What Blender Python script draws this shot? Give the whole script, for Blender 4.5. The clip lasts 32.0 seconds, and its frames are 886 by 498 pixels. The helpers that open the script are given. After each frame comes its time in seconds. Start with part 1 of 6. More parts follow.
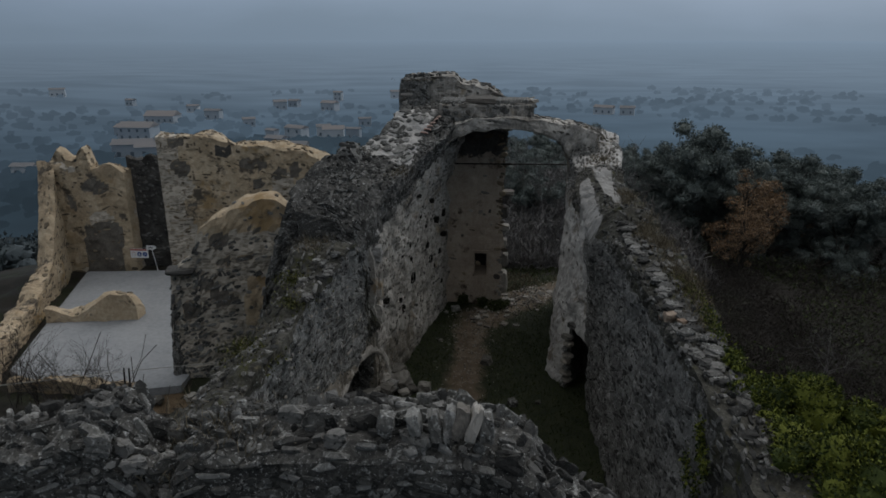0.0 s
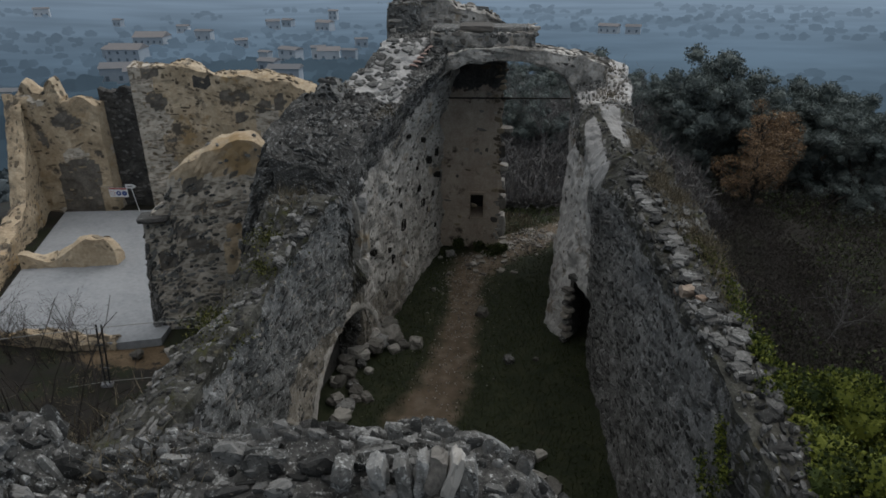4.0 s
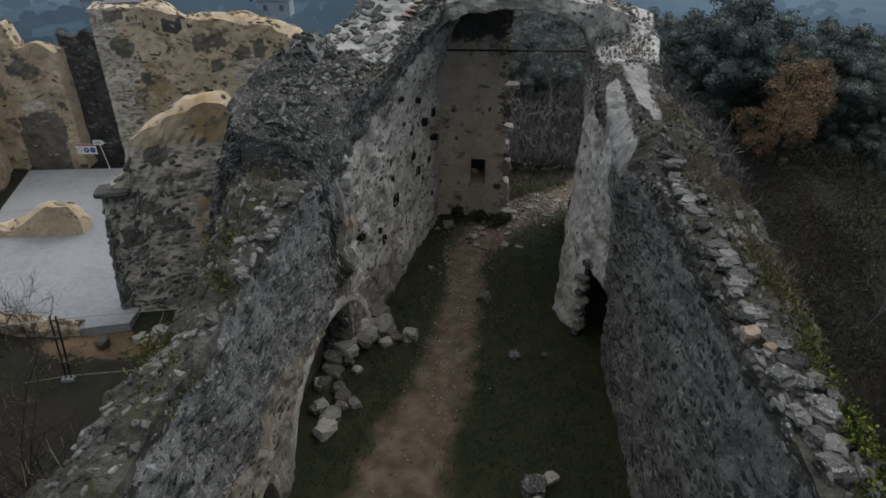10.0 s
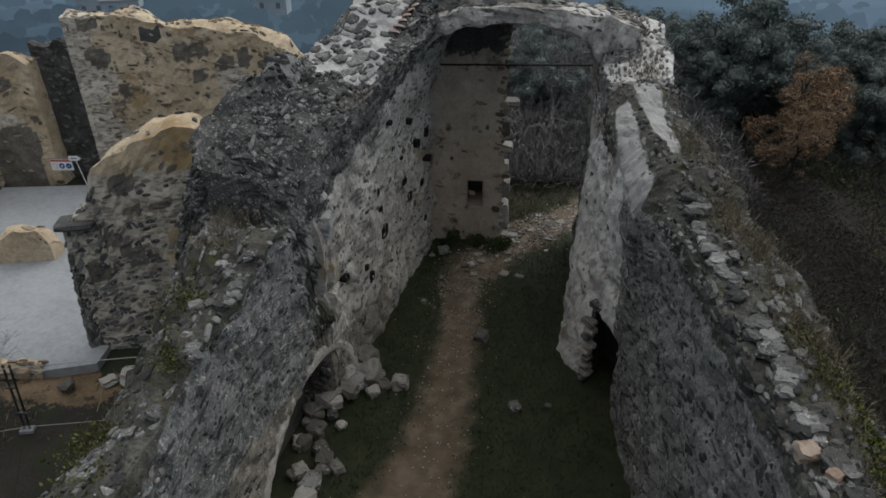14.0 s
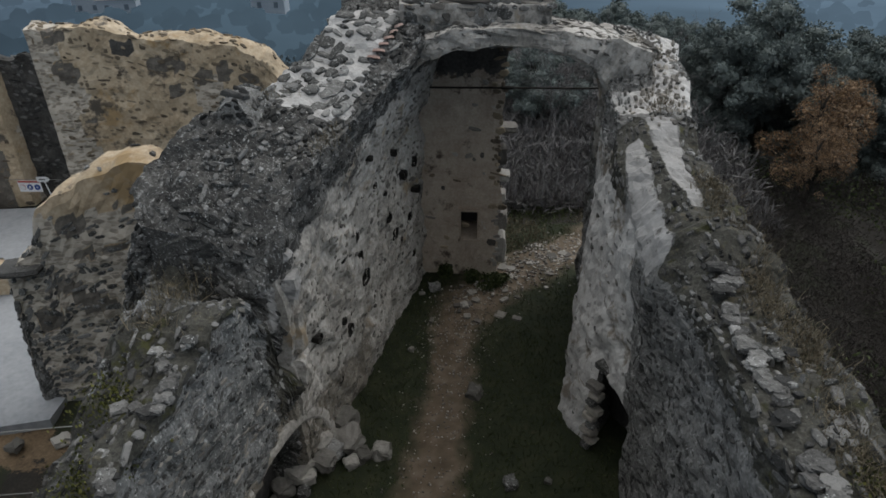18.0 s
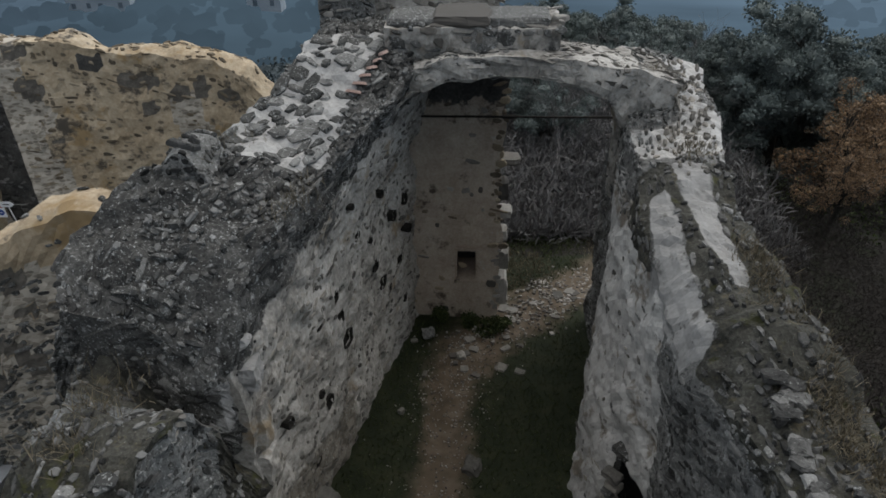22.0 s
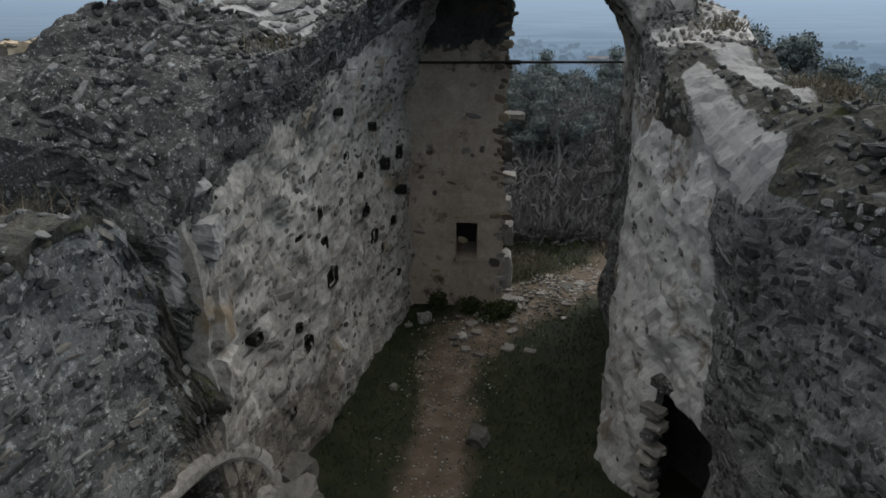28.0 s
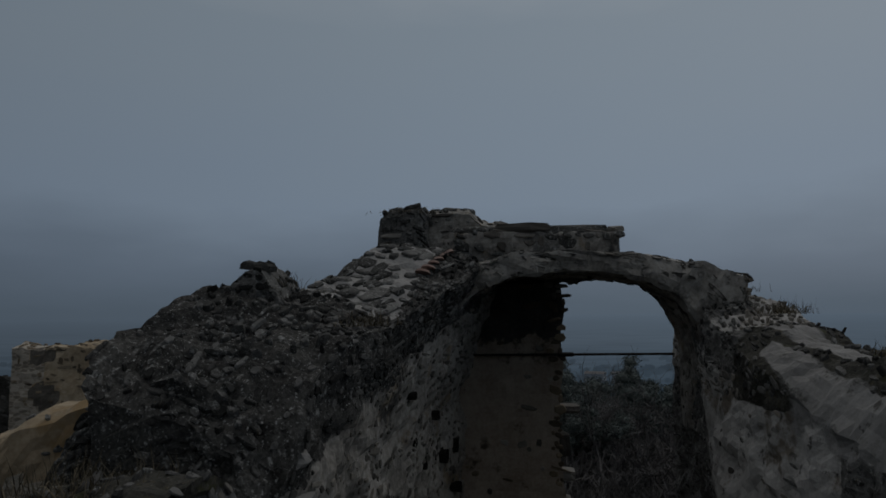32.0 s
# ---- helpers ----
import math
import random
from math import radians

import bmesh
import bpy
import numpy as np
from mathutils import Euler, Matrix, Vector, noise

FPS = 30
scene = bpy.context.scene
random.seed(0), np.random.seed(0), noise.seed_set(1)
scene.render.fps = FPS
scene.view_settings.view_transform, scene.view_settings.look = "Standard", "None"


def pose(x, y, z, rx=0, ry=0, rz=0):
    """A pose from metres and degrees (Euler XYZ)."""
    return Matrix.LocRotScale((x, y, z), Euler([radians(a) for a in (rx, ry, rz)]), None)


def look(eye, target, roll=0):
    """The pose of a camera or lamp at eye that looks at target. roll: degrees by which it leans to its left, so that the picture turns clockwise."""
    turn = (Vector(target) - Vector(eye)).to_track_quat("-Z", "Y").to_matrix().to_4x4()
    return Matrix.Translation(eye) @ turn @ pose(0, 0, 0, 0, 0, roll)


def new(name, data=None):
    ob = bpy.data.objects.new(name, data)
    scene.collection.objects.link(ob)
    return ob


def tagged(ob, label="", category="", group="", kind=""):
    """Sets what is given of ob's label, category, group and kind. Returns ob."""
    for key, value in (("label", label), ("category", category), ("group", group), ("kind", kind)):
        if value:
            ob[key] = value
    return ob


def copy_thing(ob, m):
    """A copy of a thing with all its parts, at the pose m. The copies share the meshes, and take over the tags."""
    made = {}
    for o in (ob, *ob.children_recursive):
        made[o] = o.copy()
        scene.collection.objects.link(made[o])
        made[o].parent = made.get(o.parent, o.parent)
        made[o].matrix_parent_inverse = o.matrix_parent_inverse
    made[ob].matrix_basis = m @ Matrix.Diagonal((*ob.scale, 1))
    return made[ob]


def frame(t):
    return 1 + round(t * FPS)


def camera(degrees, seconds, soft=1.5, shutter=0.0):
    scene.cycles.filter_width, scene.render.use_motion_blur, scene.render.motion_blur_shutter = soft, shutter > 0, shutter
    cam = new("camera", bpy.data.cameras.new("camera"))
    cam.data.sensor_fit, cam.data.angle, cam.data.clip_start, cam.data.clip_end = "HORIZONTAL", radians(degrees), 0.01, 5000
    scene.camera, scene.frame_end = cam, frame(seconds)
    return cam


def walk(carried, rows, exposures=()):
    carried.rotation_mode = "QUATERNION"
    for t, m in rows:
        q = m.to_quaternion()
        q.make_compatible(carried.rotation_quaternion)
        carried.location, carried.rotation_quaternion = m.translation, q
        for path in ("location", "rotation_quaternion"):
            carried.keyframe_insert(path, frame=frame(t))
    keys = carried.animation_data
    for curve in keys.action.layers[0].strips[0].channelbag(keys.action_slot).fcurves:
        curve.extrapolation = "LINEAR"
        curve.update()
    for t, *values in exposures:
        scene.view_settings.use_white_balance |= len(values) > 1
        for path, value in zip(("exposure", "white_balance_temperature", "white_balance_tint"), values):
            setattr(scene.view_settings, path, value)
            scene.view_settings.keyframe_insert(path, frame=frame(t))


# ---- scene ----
cam = camera(68.3, 32.0, soft=1.7)
PATH = [
    (0, (0.723, -2.662, 10.928), (0.651, -0.765, 10.3), 0.0),
    (0.5, (0.702, -2.534, 10.908), (0.632, -0.649, 10.243), 0.2),
    (1, (0.704, -2.42, 10.96), (0.633, -0.55, 10.253), 0.1),
    (1.5, (0.753, -2.207, 10.923), (0.684, -0.349, 10.186), 0.2),
    (2, (0.782, -2.008, 10.962), (0.711, -0.16, 10.2), 0.0),
    (2.5, (0.826, -1.737, 10.987), (0.755, 0.103, 10.205), -0.0),
    (3, (0.883, -1.449, 10.986), (0.811, 0.381, 10.183), -0.1),
    (3.5, (0.911, -1.179, 11.014), (0.84, 0.642, 10.192), -0.2),
    (5.5, (0.863, -0.07, 11.061), (0.794, 1.712, 10.154), -0.3),
    (6, (0.842, 0.151, 11.038), (0.774, 1.922, 10.112), -0.2),
    (6.5, (0.888, 0.394, 11.004), (0.818, 2.156, 10.059), -0.3),
    (7, (0.883, 0.629, 11.001), (0.815, 2.379, 10.035), -0.2),
    (7.5, (0.887, 0.828, 10.994), (0.819, 2.569, 10.012), -0.3),
    (8, (0.868, 1.056, 11.024), (0.801, 2.788, 10.027), -0.2),
    (8.5, (0.856, 1.191, 11.019), (0.793, 2.92, 10.015), -0.1),
    (9, (0.846, 1.402, 11.078), (0.785, 3.128, 10.069), -0.1),
    (9.5, (0.836, 1.557, 11.089), (0.776, 3.283, 10.079), -0.1),
    (10, (0.804, 1.78, 11.13), (0.745, 3.502, 10.115), -0.1),
    (10.5, (0.836, 1.969, 11.128), (0.774, 3.691, 10.113), -0.2),
    (11, (0.868, 2.202, 11.127), (0.806, 3.924, 10.112), -0.2),
    (11.5, (0.903, 2.472, 11.131), (0.84, 4.193, 10.115), -0.3),
    (12, (0.872, 2.767, 11.153), (0.812, 4.488, 10.136), -0.2),
    (12.5, (0.868, 3.014, 11.172), (0.808, 4.733, 10.153), -0.2),
    (13, (0.852, 3.292, 11.207), (0.793, 5.009, 10.183), -0.3),
    (13.5, (0.874, 3.513, 11.27), (0.815, 5.227, 10.241), -0.4),
    (14, (0.936, 3.727, 11.226), (0.875, 5.442, 10.199), -0.4),
    (14.5, (1.033, 3.932, 11.319), (0.967, 5.641, 10.283), -0.6),
    (16.5, (1.065, 4.85, 11.339), (1.0, 6.56, 10.303), -0.7),
    (17, (1.071, 5.194, 11.324), (1.007, 6.905, 10.29), -0.6),
    (17.5, (1.128, 5.541, 11.327), (1.063, 7.251, 10.292), -0.5),
    (18, (1.181, 5.907, 11.32), (1.116, 7.618, 10.286), -0.5),
    (18.5, (1.219, 6.288, 11.328), (1.154, 7.997, 10.291), -0.6),
    (19, (1.26, 6.66, 11.334), (1.196, 8.37, 10.297), -0.5),
    (19.5, (1.299, 7.013, 11.341), (1.235, 8.721, 10.302), -0.6),
    (20, (1.315, 7.306, 11.348), (1.251, 9.013, 10.308), -0.6),
    (20.5, (1.304, 7.598, 11.342), (1.239, 9.305, 10.3), -0.5),
    (21, (1.277, 7.842, 11.36), (1.214, 9.548, 10.318), -0.5),
    (21.5, (1.217, 8.07, 11.37), (1.157, 9.776, 10.328), -0.4),
    (22, (1.248, 8.23, 11.398), (1.184, 9.935, 10.353), -0.6),
    (22.5, (1.229, 8.303, 11.166), (1.166, 10.008, 10.123), -0.5),
    (23, (1.278, 8.281, 10.583), (1.214, 9.987, 9.542), -0.6),
    (23.5, (1.298, 8.31, 10.174), (1.235, 10.017, 9.134), -0.6),
    (24, (1.381, 8.272, 9.793), (1.314, 9.981, 8.755), -0.7),
    (24.5, (1.388, 8.318, 9.395), (1.318, 10.032, 8.367), -0.9),
    (25, (1.377, 8.335, 9.102), (1.309, 10.046, 8.069), -0.7),
    (25.5, (1.282, 8.318, 8.676), (1.217, 10.038, 7.657), -1.0),
    (27.5, (1.069, 8.227, 7.667), (1.027, 10.028, 6.797), -0.4),
    (28, (1.065, 8.19, 7.547), (1.024, 10.046, 6.801), -0.3),
    (28.5, (1.082, 8.167, 7.458), (1.04, 10.065, 6.826), -0.3),
    (29, (1.061, 8.113, 7.364), (1.023, 10.047, 6.855), -0.4),
    (29.5, (1.017, 8.091, 7.304), (0.98, 10.051, 6.908), -0.4),
    (30, (0.678, 8.071, 7.25), (0.65, 10.051, 6.976), -0.3),
    (30.5, (0.169, 7.953, 7.202), (0.132, 9.948, 7.052), -0.8),
    (31, (-0.12, 7.95, 7.129), (-0.155, 9.949, 7.102), -0.7),
    (31.5, (-0.212, 8.072, 7.111), (-0.24, 10.07, 7.194), -0.8),
    (32, (-0.21, 8.1, 7.03), (-0.243, 10.091, 7.215), -0.5),
]
walk(cam, [(t, look(eye, target, roll)) for t, eye, target, roll in PATH],
     exposures=[(0, -0.33), (2, -0.04), (5, 0.25), (9, 0.44), (20, 0.52), (23, 0.46), (28, 0.58), (29, -0.07), (30, -0.88), (31, -1.35), (32, -1.65)])

# ---- sky and sun ----
world = bpy.data.worlds.new("overcast_sky")
scene.world = world
world.use_nodes = True
wn, wl = world.node_tree.nodes, world.node_tree.links
wn.clear()
w_out = wn.new("ShaderNodeOutputWorld")
w_bg = wn.new("ShaderNodeBackground")
w_sky = wn.new("ShaderNodeTexSky")
w_sky.sky_type, w_sky.sun_disc = "NISHITA", False
SUN_EL, SUN_AZ = 40.0, 45.0          # degrees above the horizon; clockwise from +y
w_sky.sun_elevation, w_sky.sun_rotation = radians(SUN_EL), radians(SUN_AZ)
w_sky.air_density, w_sky.dust_density = 1.5, 4.0
w_co = wn.new("ShaderNodeTexCoord")
w_sep = wn.new("ShaderNodeSeparateXYZ")
w_ramp = wn.new("ShaderNodeValToRGB")
wl.new(w_co.outputs["Generated"], w_sep.inputs[0])
w_map = wn.new("ShaderNodeMapRange")
w_map.inputs["From Min"].default_value, w_map.inputs["From Max"].default_value = -0.2, 0.8
w_noise = wn.new("ShaderNodeTexNoise")
w_noise.inputs["Scale"].default_value, w_noise.inputs["Detail"].default_value = 2.2, 5
w_scale = wn.new("ShaderNodeVectorMath")
w_scale.operation = "MULTIPLY"
w_scale.inputs[1].default_value = (1, 1, 3.5)
wl.new(w_co.outputs["Generated"], w_scale.inputs[0])
wl.new(w_scale.outputs[0], w_noise.inputs["Vector"])
w_add = wn.new("ShaderNodeMath")
w_add.operation = "MULTIPLY_ADD"
w_add.inputs[1].default_value, w_add.inputs[2].default_value = 0.16, -0.08
wl.new(w_noise.outputs["Fac"], w_add.inputs[0])
w_sum = wn.new("ShaderNodeMath")
wl.new(w_sep.outputs["Z"], w_sum.inputs[0])
wl.new(w_add.outputs[0], w_sum.inputs[1])
wl.new(w_sum.outputs[0], w_map.inputs["Value"])
wl.new(w_map.outputs[0], w_ramp.inputs["Fac"])
ramp = w_ramp.color_ramp
for pos, col in ((0.0, (0.12, 0.165, 0.22)), (0.2, (0.182, 0.243, 0.318)), (0.27, (0.24, 0.315, 0.42)), (0.36, (0.37, 0.475, 0.615)), (0.6, (0.415, 0.508, 0.606)), (1.0, (0.39, 0.452, 0.505))):
    el = ramp.elements.new(pos)
    el.color = (*col, 1)
ramp.elements.remove(ramp.elements[0])
ramp.elements.remove(ramp.elements[-1])
w_mix = wn.new("ShaderNodeMix")
w_mix.data_type = "RGBA"
w_mix.inputs["Factor"].default_value = 0.004
wl.new(w_ramp.outputs[0], w_mix.inputs["A"])
wl.new(w_sky.outputs[0], w_mix.inputs["B"])
wl.new(w_mix.outputs["Result"], w_bg.inputs["Color"])
# the cloud is thinner, and brighter, on the sun's side
w_side = wn.new("ShaderNodeMapRange")
w_dot = wn.new("ShaderNodeVectorMath")
w_dot.operation = "DOT_PRODUCT"
w_dot.inputs[1].default_value = (0.5, 0.866, 0)
wl.new(w_co.outputs["Generated"], w_dot.inputs[0])
w_side.inputs["From Min"].default_value, w_side.inputs["From Max"].default_value = -1, 1
w_side.inputs["To Min"].default_value, w_side.inputs["To Max"].default_value = 0.42, 1.38
wl.new(w_dot.outputs["Value"], w_side.inputs["Value"])
wl.new(w_side.outputs[0], w_bg.inputs["Strength"])
wl.new(w_bg.outputs[0], w_out.inputs["Surface"])
sun = new("sun", bpy.data.lights.new("sun", "SUN"))
sun.data.energy, sun.data.angle, sun.data.color = 0.6, radians(35), (1.0, 0.96, 0.9)
az, el = radians(SUN_AZ), radians(SUN_EL)
sun.matrix_world = look((30 * math.sin(az), 30 * math.cos(az), 30 * math.tan(el)), (0, 0, 0))


# ---- materials ----
def colour_net(n, l, colours, scale=3.0, fine=30.0, random_mix=0.35, spots=None, spot_scale=1.5, spot_cut=0.58, spots2=None, spot2_scale=6.0, spot2_cut=0.62, cells=0.0, cell_mix=0.5, joint=0.46, flat=1.7, specks=()):
    """Mottled colour and relief: noise at two scales through a ramp, piece to piece variation, bedded cells, stains or lichen."""
    co = n.new("ShaderNodeNewGeometry")
    big = n.new("ShaderNodeTexNoise")
    big.inputs["Scale"].default_value, big.inputs["Detail"].default_value, big.inputs["Roughness"].default_value = scale, 6, 0.68
    small = n.new("ShaderNodeTexNoise")
    small.inputs["Scale"].default_value, small.inputs["Detail"].default_value, small.inputs["Roughness"].default_value = fine, 5, 0.65
    l.new(co.outputs["Position"], big.inputs["Vector"])
    l.new(co.outputs["Position"], small.inputs["Vector"])
    info = n.new("ShaderNodeObjectInfo")
    add = n.new("ShaderNodeMath")
    l.new(co.outputs["Random Per Island"], add.inputs[0])
    l.new(info.outputs["Random"], add.inputs[1])
    fr = n.new("ShaderNodeMath")
    fr.operation = "FRACT"
    l.new(add.outputs[0], fr.inputs[0])

    def mixed(a, b, f):
        m = n.new("ShaderNodeMix")
        for sock, val in (("A", a), ("B", b), ("Factor", f)):
            if isinstance(val, float):
                m.inputs[sock].default_value = val
            else:
                l.new(val, m.inputs[sock])
        return m.outputs["Result"]

    height = mixed(big.outputs["Fac"], small.outputs["Fac"], 0.45)
    tone = mixed(height, fr.outputs[0], float(random_mix))
    if cells:
        squash = n.new("ShaderNodeVectorMath")
        squash.operation = "MULTIPLY"
        squash.inputs[1].default_value = (1, 1, flat)
        wob = n.new("ShaderNodeMix")
        wob.data_type, wob.blend_type = "RGBA", "ADD"
        wob.inputs["Factor"].default_value = 0.14
        l.new(co.outputs["Position"], wob.inputs["A"])
        l.new(big.outputs["Color"], wob.inputs["B"])
        l.new(wob.outputs["Result"], squash.inputs[0])
        v1, v2 = n.new("ShaderNodeTexVoronoi"), n.new("ShaderNodeTexVoronoi")
        v2.feature = "DISTANCE_TO_EDGE"
        for v in (v1, v2):
            v.inputs["Scale"].default_value = cells
            l.new(squash.outputs[0], v.inputs["Vector"])
        bw = n.new("ShaderNodeSeparateXYZ")
        l.new(v1.outputs["Color"], bw.inputs[0])
        edge = n.new("ShaderNodeMapRange")
        edge.inputs["From Max"].default_value = 0.14
        l.new(v2.outputs["Distance"], edge.inputs["Value"])
        tone = mixed(float(joint), mixed(tone, bw.outputs[0], float(cell_mix)), edge.outputs[0])
        hm = n.new("ShaderNodeMath")
        hm.operation = "MULTIPLY_ADD"
        hm.inputs[1].default_value = 1.2
        l.new(edge.outputs[0], hm.inputs[0])
        l.new(height, hm.inputs[2])
        height = hm.outputs[0]
    rp = n.new("ShaderNodeValToRGB")
    l.new(tone, rp.inputs["Fac"])
    for i, c in enumerate(colours):
        rp.color_ramp.elements.new(0.35 + 0.3 * i / max(1, len(colours) - 1)).color = (*c, 1)
    rp.color_ramp.elements.remove(rp.color_ramp.elements[0])
    rp.color_ramp.elements.remove(rp.color_ramp.elements[-1])
    last = rp.outputs[0]
    for col, sc, lim in ((spots, spot_scale, spot_cut), (spots2, spot2_scale, spot2_cut), *specks):
        if col is None:
            continue
        sn = n.new("ShaderNodeTexNoise")
        sn.inputs["Scale"].default_value, sn.inputs["Detail"].default_value, sn.inputs["Roughness"].default_value = sc, 7, 0.7
        shift = n.new("ShaderNodeVectorMath")
        shift.inputs[1].default_value = (sc * 3.1, 7.7, 1.3)
        l.new(co.outputs["Position"], shift.inputs[0])
        l.new(shift.outputs[0], sn.inputs["Vector"])
        mr = n.new("ShaderNodeMapRange")
        mr.inputs["From Min"].default_value, mr.inputs["From Max"].default_value = lim, lim + 0.07
        l.new(sn.outputs["Fac"], mr.inputs["Value"])
        mx = n.new("ShaderNodeMix")
        mx.data_type = "RGBA"
        l.new(mr.outputs[0], mx.inputs["Factor"])
        l.new(last, mx.inputs["A"])
        mx.inputs["B"].default_value = (*col, 1)
        last = mx.outputs["Result"]
    return last, height


def mat(name, colours, scale=3.0, fine=30.0, rough=0.9, bump=0.4, far=0.012, over=(), **net):
    """A rough surface. over: further surfaces (attribute name, colour_net arguments) that take over, with a ragged edge, where the mesh attribute is high."""
    m = bpy.data.materials.new(name)
    m.use_nodes = True
    n, l = m.node_tree.nodes, m.node_tree.links
    b = n["Principled BSDF"]
    col, height = colour_net(n, l, colours, scale, fine, **net)
    if over:
        geo, rag = n.new("ShaderNodeNewGeometry"), n.new("ShaderNodeTexNoise")
        rag.inputs["Scale"].default_value, rag.inputs["Detail"].default_value, rag.inputs["Roughness"].default_value = 2.6, 8, 0.7
        l.new(geo.outputs["Position"], rag.inputs["Vector"])
    for attribute, args in over:
        c2, h2 = colour_net(n, l, **args)
        at, ad, mr = n.new("ShaderNodeAttribute"), n.new("ShaderNodeMath"), n.new("ShaderNodeMapRange")
        at.attribute_name = attribute
        l.new(at.outputs["Fac"], ad.inputs[0])
        l.new(rag.outputs["Fac"], ad.inputs[1])
        mr.inputs["From Min"].default_value, mr.inputs["From Max"].default_value = 0.97, 1.05
        l.new(ad.outputs[0], mr.inputs["Value"])
        mx, mh = n.new("ShaderNodeMix"), n.new("ShaderNodeMix")
        mx.data_type = "RGBA"
        l.new(mr.outputs[0], mx.inputs["Factor"])
        l.new(col, mx.inputs["A"])
        l.new(c2, mx.inputs["B"])
        l.new(mr.outputs[0], mh.inputs["Factor"])
        l.new(height, mh.inputs["A"])
        l.new(h2, mh.inputs["B"])
        col, height = mx.outputs["Result"], mh.outputs["Result"]
    l.new(col, b.inputs["Base Color"])
    b.inputs["Roughness"].default_value = rough
    b.inputs["Specular IOR Level"].default_value = 0.2
    if bump:
        bp = n.new("ShaderNodeBump")
        bp.inputs["Strength"].default_value, bp.inputs["Distance"].default_value = bump, far
        l.new(height, bp.inputs["Height"])
        l.new(bp.outputs[0], b.inputs["Normal"])
    return m


# colour recipes
LICHEN = (((0.4, 0.405, 0.395), 24.0, 0.575), ((0.022, 0.022, 0.021), 13.0, 0.57))
R_GREY = dict(colours=((0.07, 0.068, 0.064), (0.12, 0.118, 0.112), (0.18, 0.178, 0.17), (0.26, 0.258, 0.248)), scale=0.9, fine=22, random_mix=0.0, spots=(0.035, 0.034, 0.031), spot_scale=2.2, spot_cut=0.57, spots2=(0.34, 0.342, 0.335), spot2_scale=4.5, spot2_cut=0.585, specks=LICHEN)
R_DARK = dict(colours=((0.021, 0.021, 0.02), (0.045, 0.044, 0.042), (0.083, 0.081, 0.076), (0.15, 0.146, 0.138)), scale=1.1, fine=22, random_mix=0.0, spots=(0.022, 0.021, 0.02), spot_scale=2.6, spot_cut=0.57, spots2=(0.31, 0.31, 0.3), spot2_scale=5.0, spot2_cut=0.59, specks=LICHEN)
R_PALE = dict(colours=((0.15, 0.141, 0.128), (0.265, 0.25, 0.228), (0.4, 0.38, 0.35), (0.52, 0.5, 0.47)), scale=0.8, fine=11, random_mix=0.0, spots=(0.085, 0.082, 0.078), spot_scale=0.75, spot_cut=0.585, spots2=(0.25, 0.2, 0.14), spot2_scale=0.7, spot2_cut=0.58, specks=(((0.05, 0.047, 0.043), 7.0, 0.62), ((0.5, 0.485, 0.46), 5.0, 0.635)))
R_WHITE = dict(colours=((0.195, 0.19, 0.182), (0.27, 0.264, 0.256), (0.335, 0.328, 0.319)), scale=1.6, fine=16, random_mix=0.05, spots=(0.11, 0.105, 0.097), spot_scale=2.6, spot_cut=0.6, specks=(((0.07, 0.067, 0.062), 6.0, 0.63),))
R_PIER = dict(colours=((0.29, 0.281, 0.27), (0.42, 0.41, 0.395), (0.52, 0.508, 0.49)), scale=0.9, fine=14, random_mix=0.05, spots=(0.06, 0.057, 0.052), spot_scale=4.5, spot_cut=0.6, spots2=(0.2, 0.175, 0.145), spot2_scale=1.1, spot2_cut=0.56)
R_BROWN = dict(colours=((0.25, 0.198, 0.155), (0.39, 0.325, 0.265), (0.5, 0.438, 0.37)), scale=1.3, fine=16, random_mix=0.1, spots=(0.45, 0.42, 0.38), spot_scale=2.3, spot_cut=0.62, spots2=(0.1, 0.08, 0.064), spot2_scale=0.9, spot2_cut=0.57)
R_EARTH = dict(R_BROWN, colours=((0.115, 0.1, 0.082), (0.185, 0.166, 0.138), (0.255, 0.235, 0.2)), spots=(0.33, 0.315, 0.285), spots2=(0.07, 0.062, 0.052), specks=LICHEN)
R_WARM = dict(colours=((0.25, 0.19, 0.125), (0.42, 0.335, 0.232), (0.55, 0.462, 0.345)), scale=0.7, fine=9, random_mix=0.05, spots=(0.33, 0.235, 0.13), spot_scale=0.4, spot_cut=0.55, spots2=(0.1, 0.087, 0.072), spot2_scale=0.85, spot2_cut=0.56)
R_BEIGE = dict(colours=((0.24, 0.212, 0.175), (0.37, 0.33, 0.275), (0.5, 0.452, 0.385)), scale=1.1, fine=14, random_mix=0.1, cells=4.5, cell_mix=0.55, joint=0.62, flat=2.2)
# soot colour that also stands in for shade in niche, recesses and window
R_SOOT_SHADE = dict(colours=((0.026, 0.025, 0.024), (0.055, 0.053, 0.05), (0.1, 0.096, 0.09)), scale=1.6, fine=14, random_mix=0.1)
R_VEIN = dict(colours=((0.27, 0.262, 0.25), (0.38, 0.372, 0.36), (0.48, 0.47, 0.457)), scale=2.0, fine=20, random_mix=0.0, spots=(0.16, 0.15, 0.135), spot_scale=2.6, spot_cut=0.62)
WALL_GREY = mat("wall_grey", **R_GREY, bump=0.9, far=0.03, over=(("z1", R_EARTH), ("z2", R_PALE), ("z3", R_DARK)))
WALL_HIGH = mat("wall_high_mix", **R_DARK, bump=0.9, far=0.03, over=(("z1", R_PALE), ("z2", R_EARTH), ("z3", R_VEIN)))
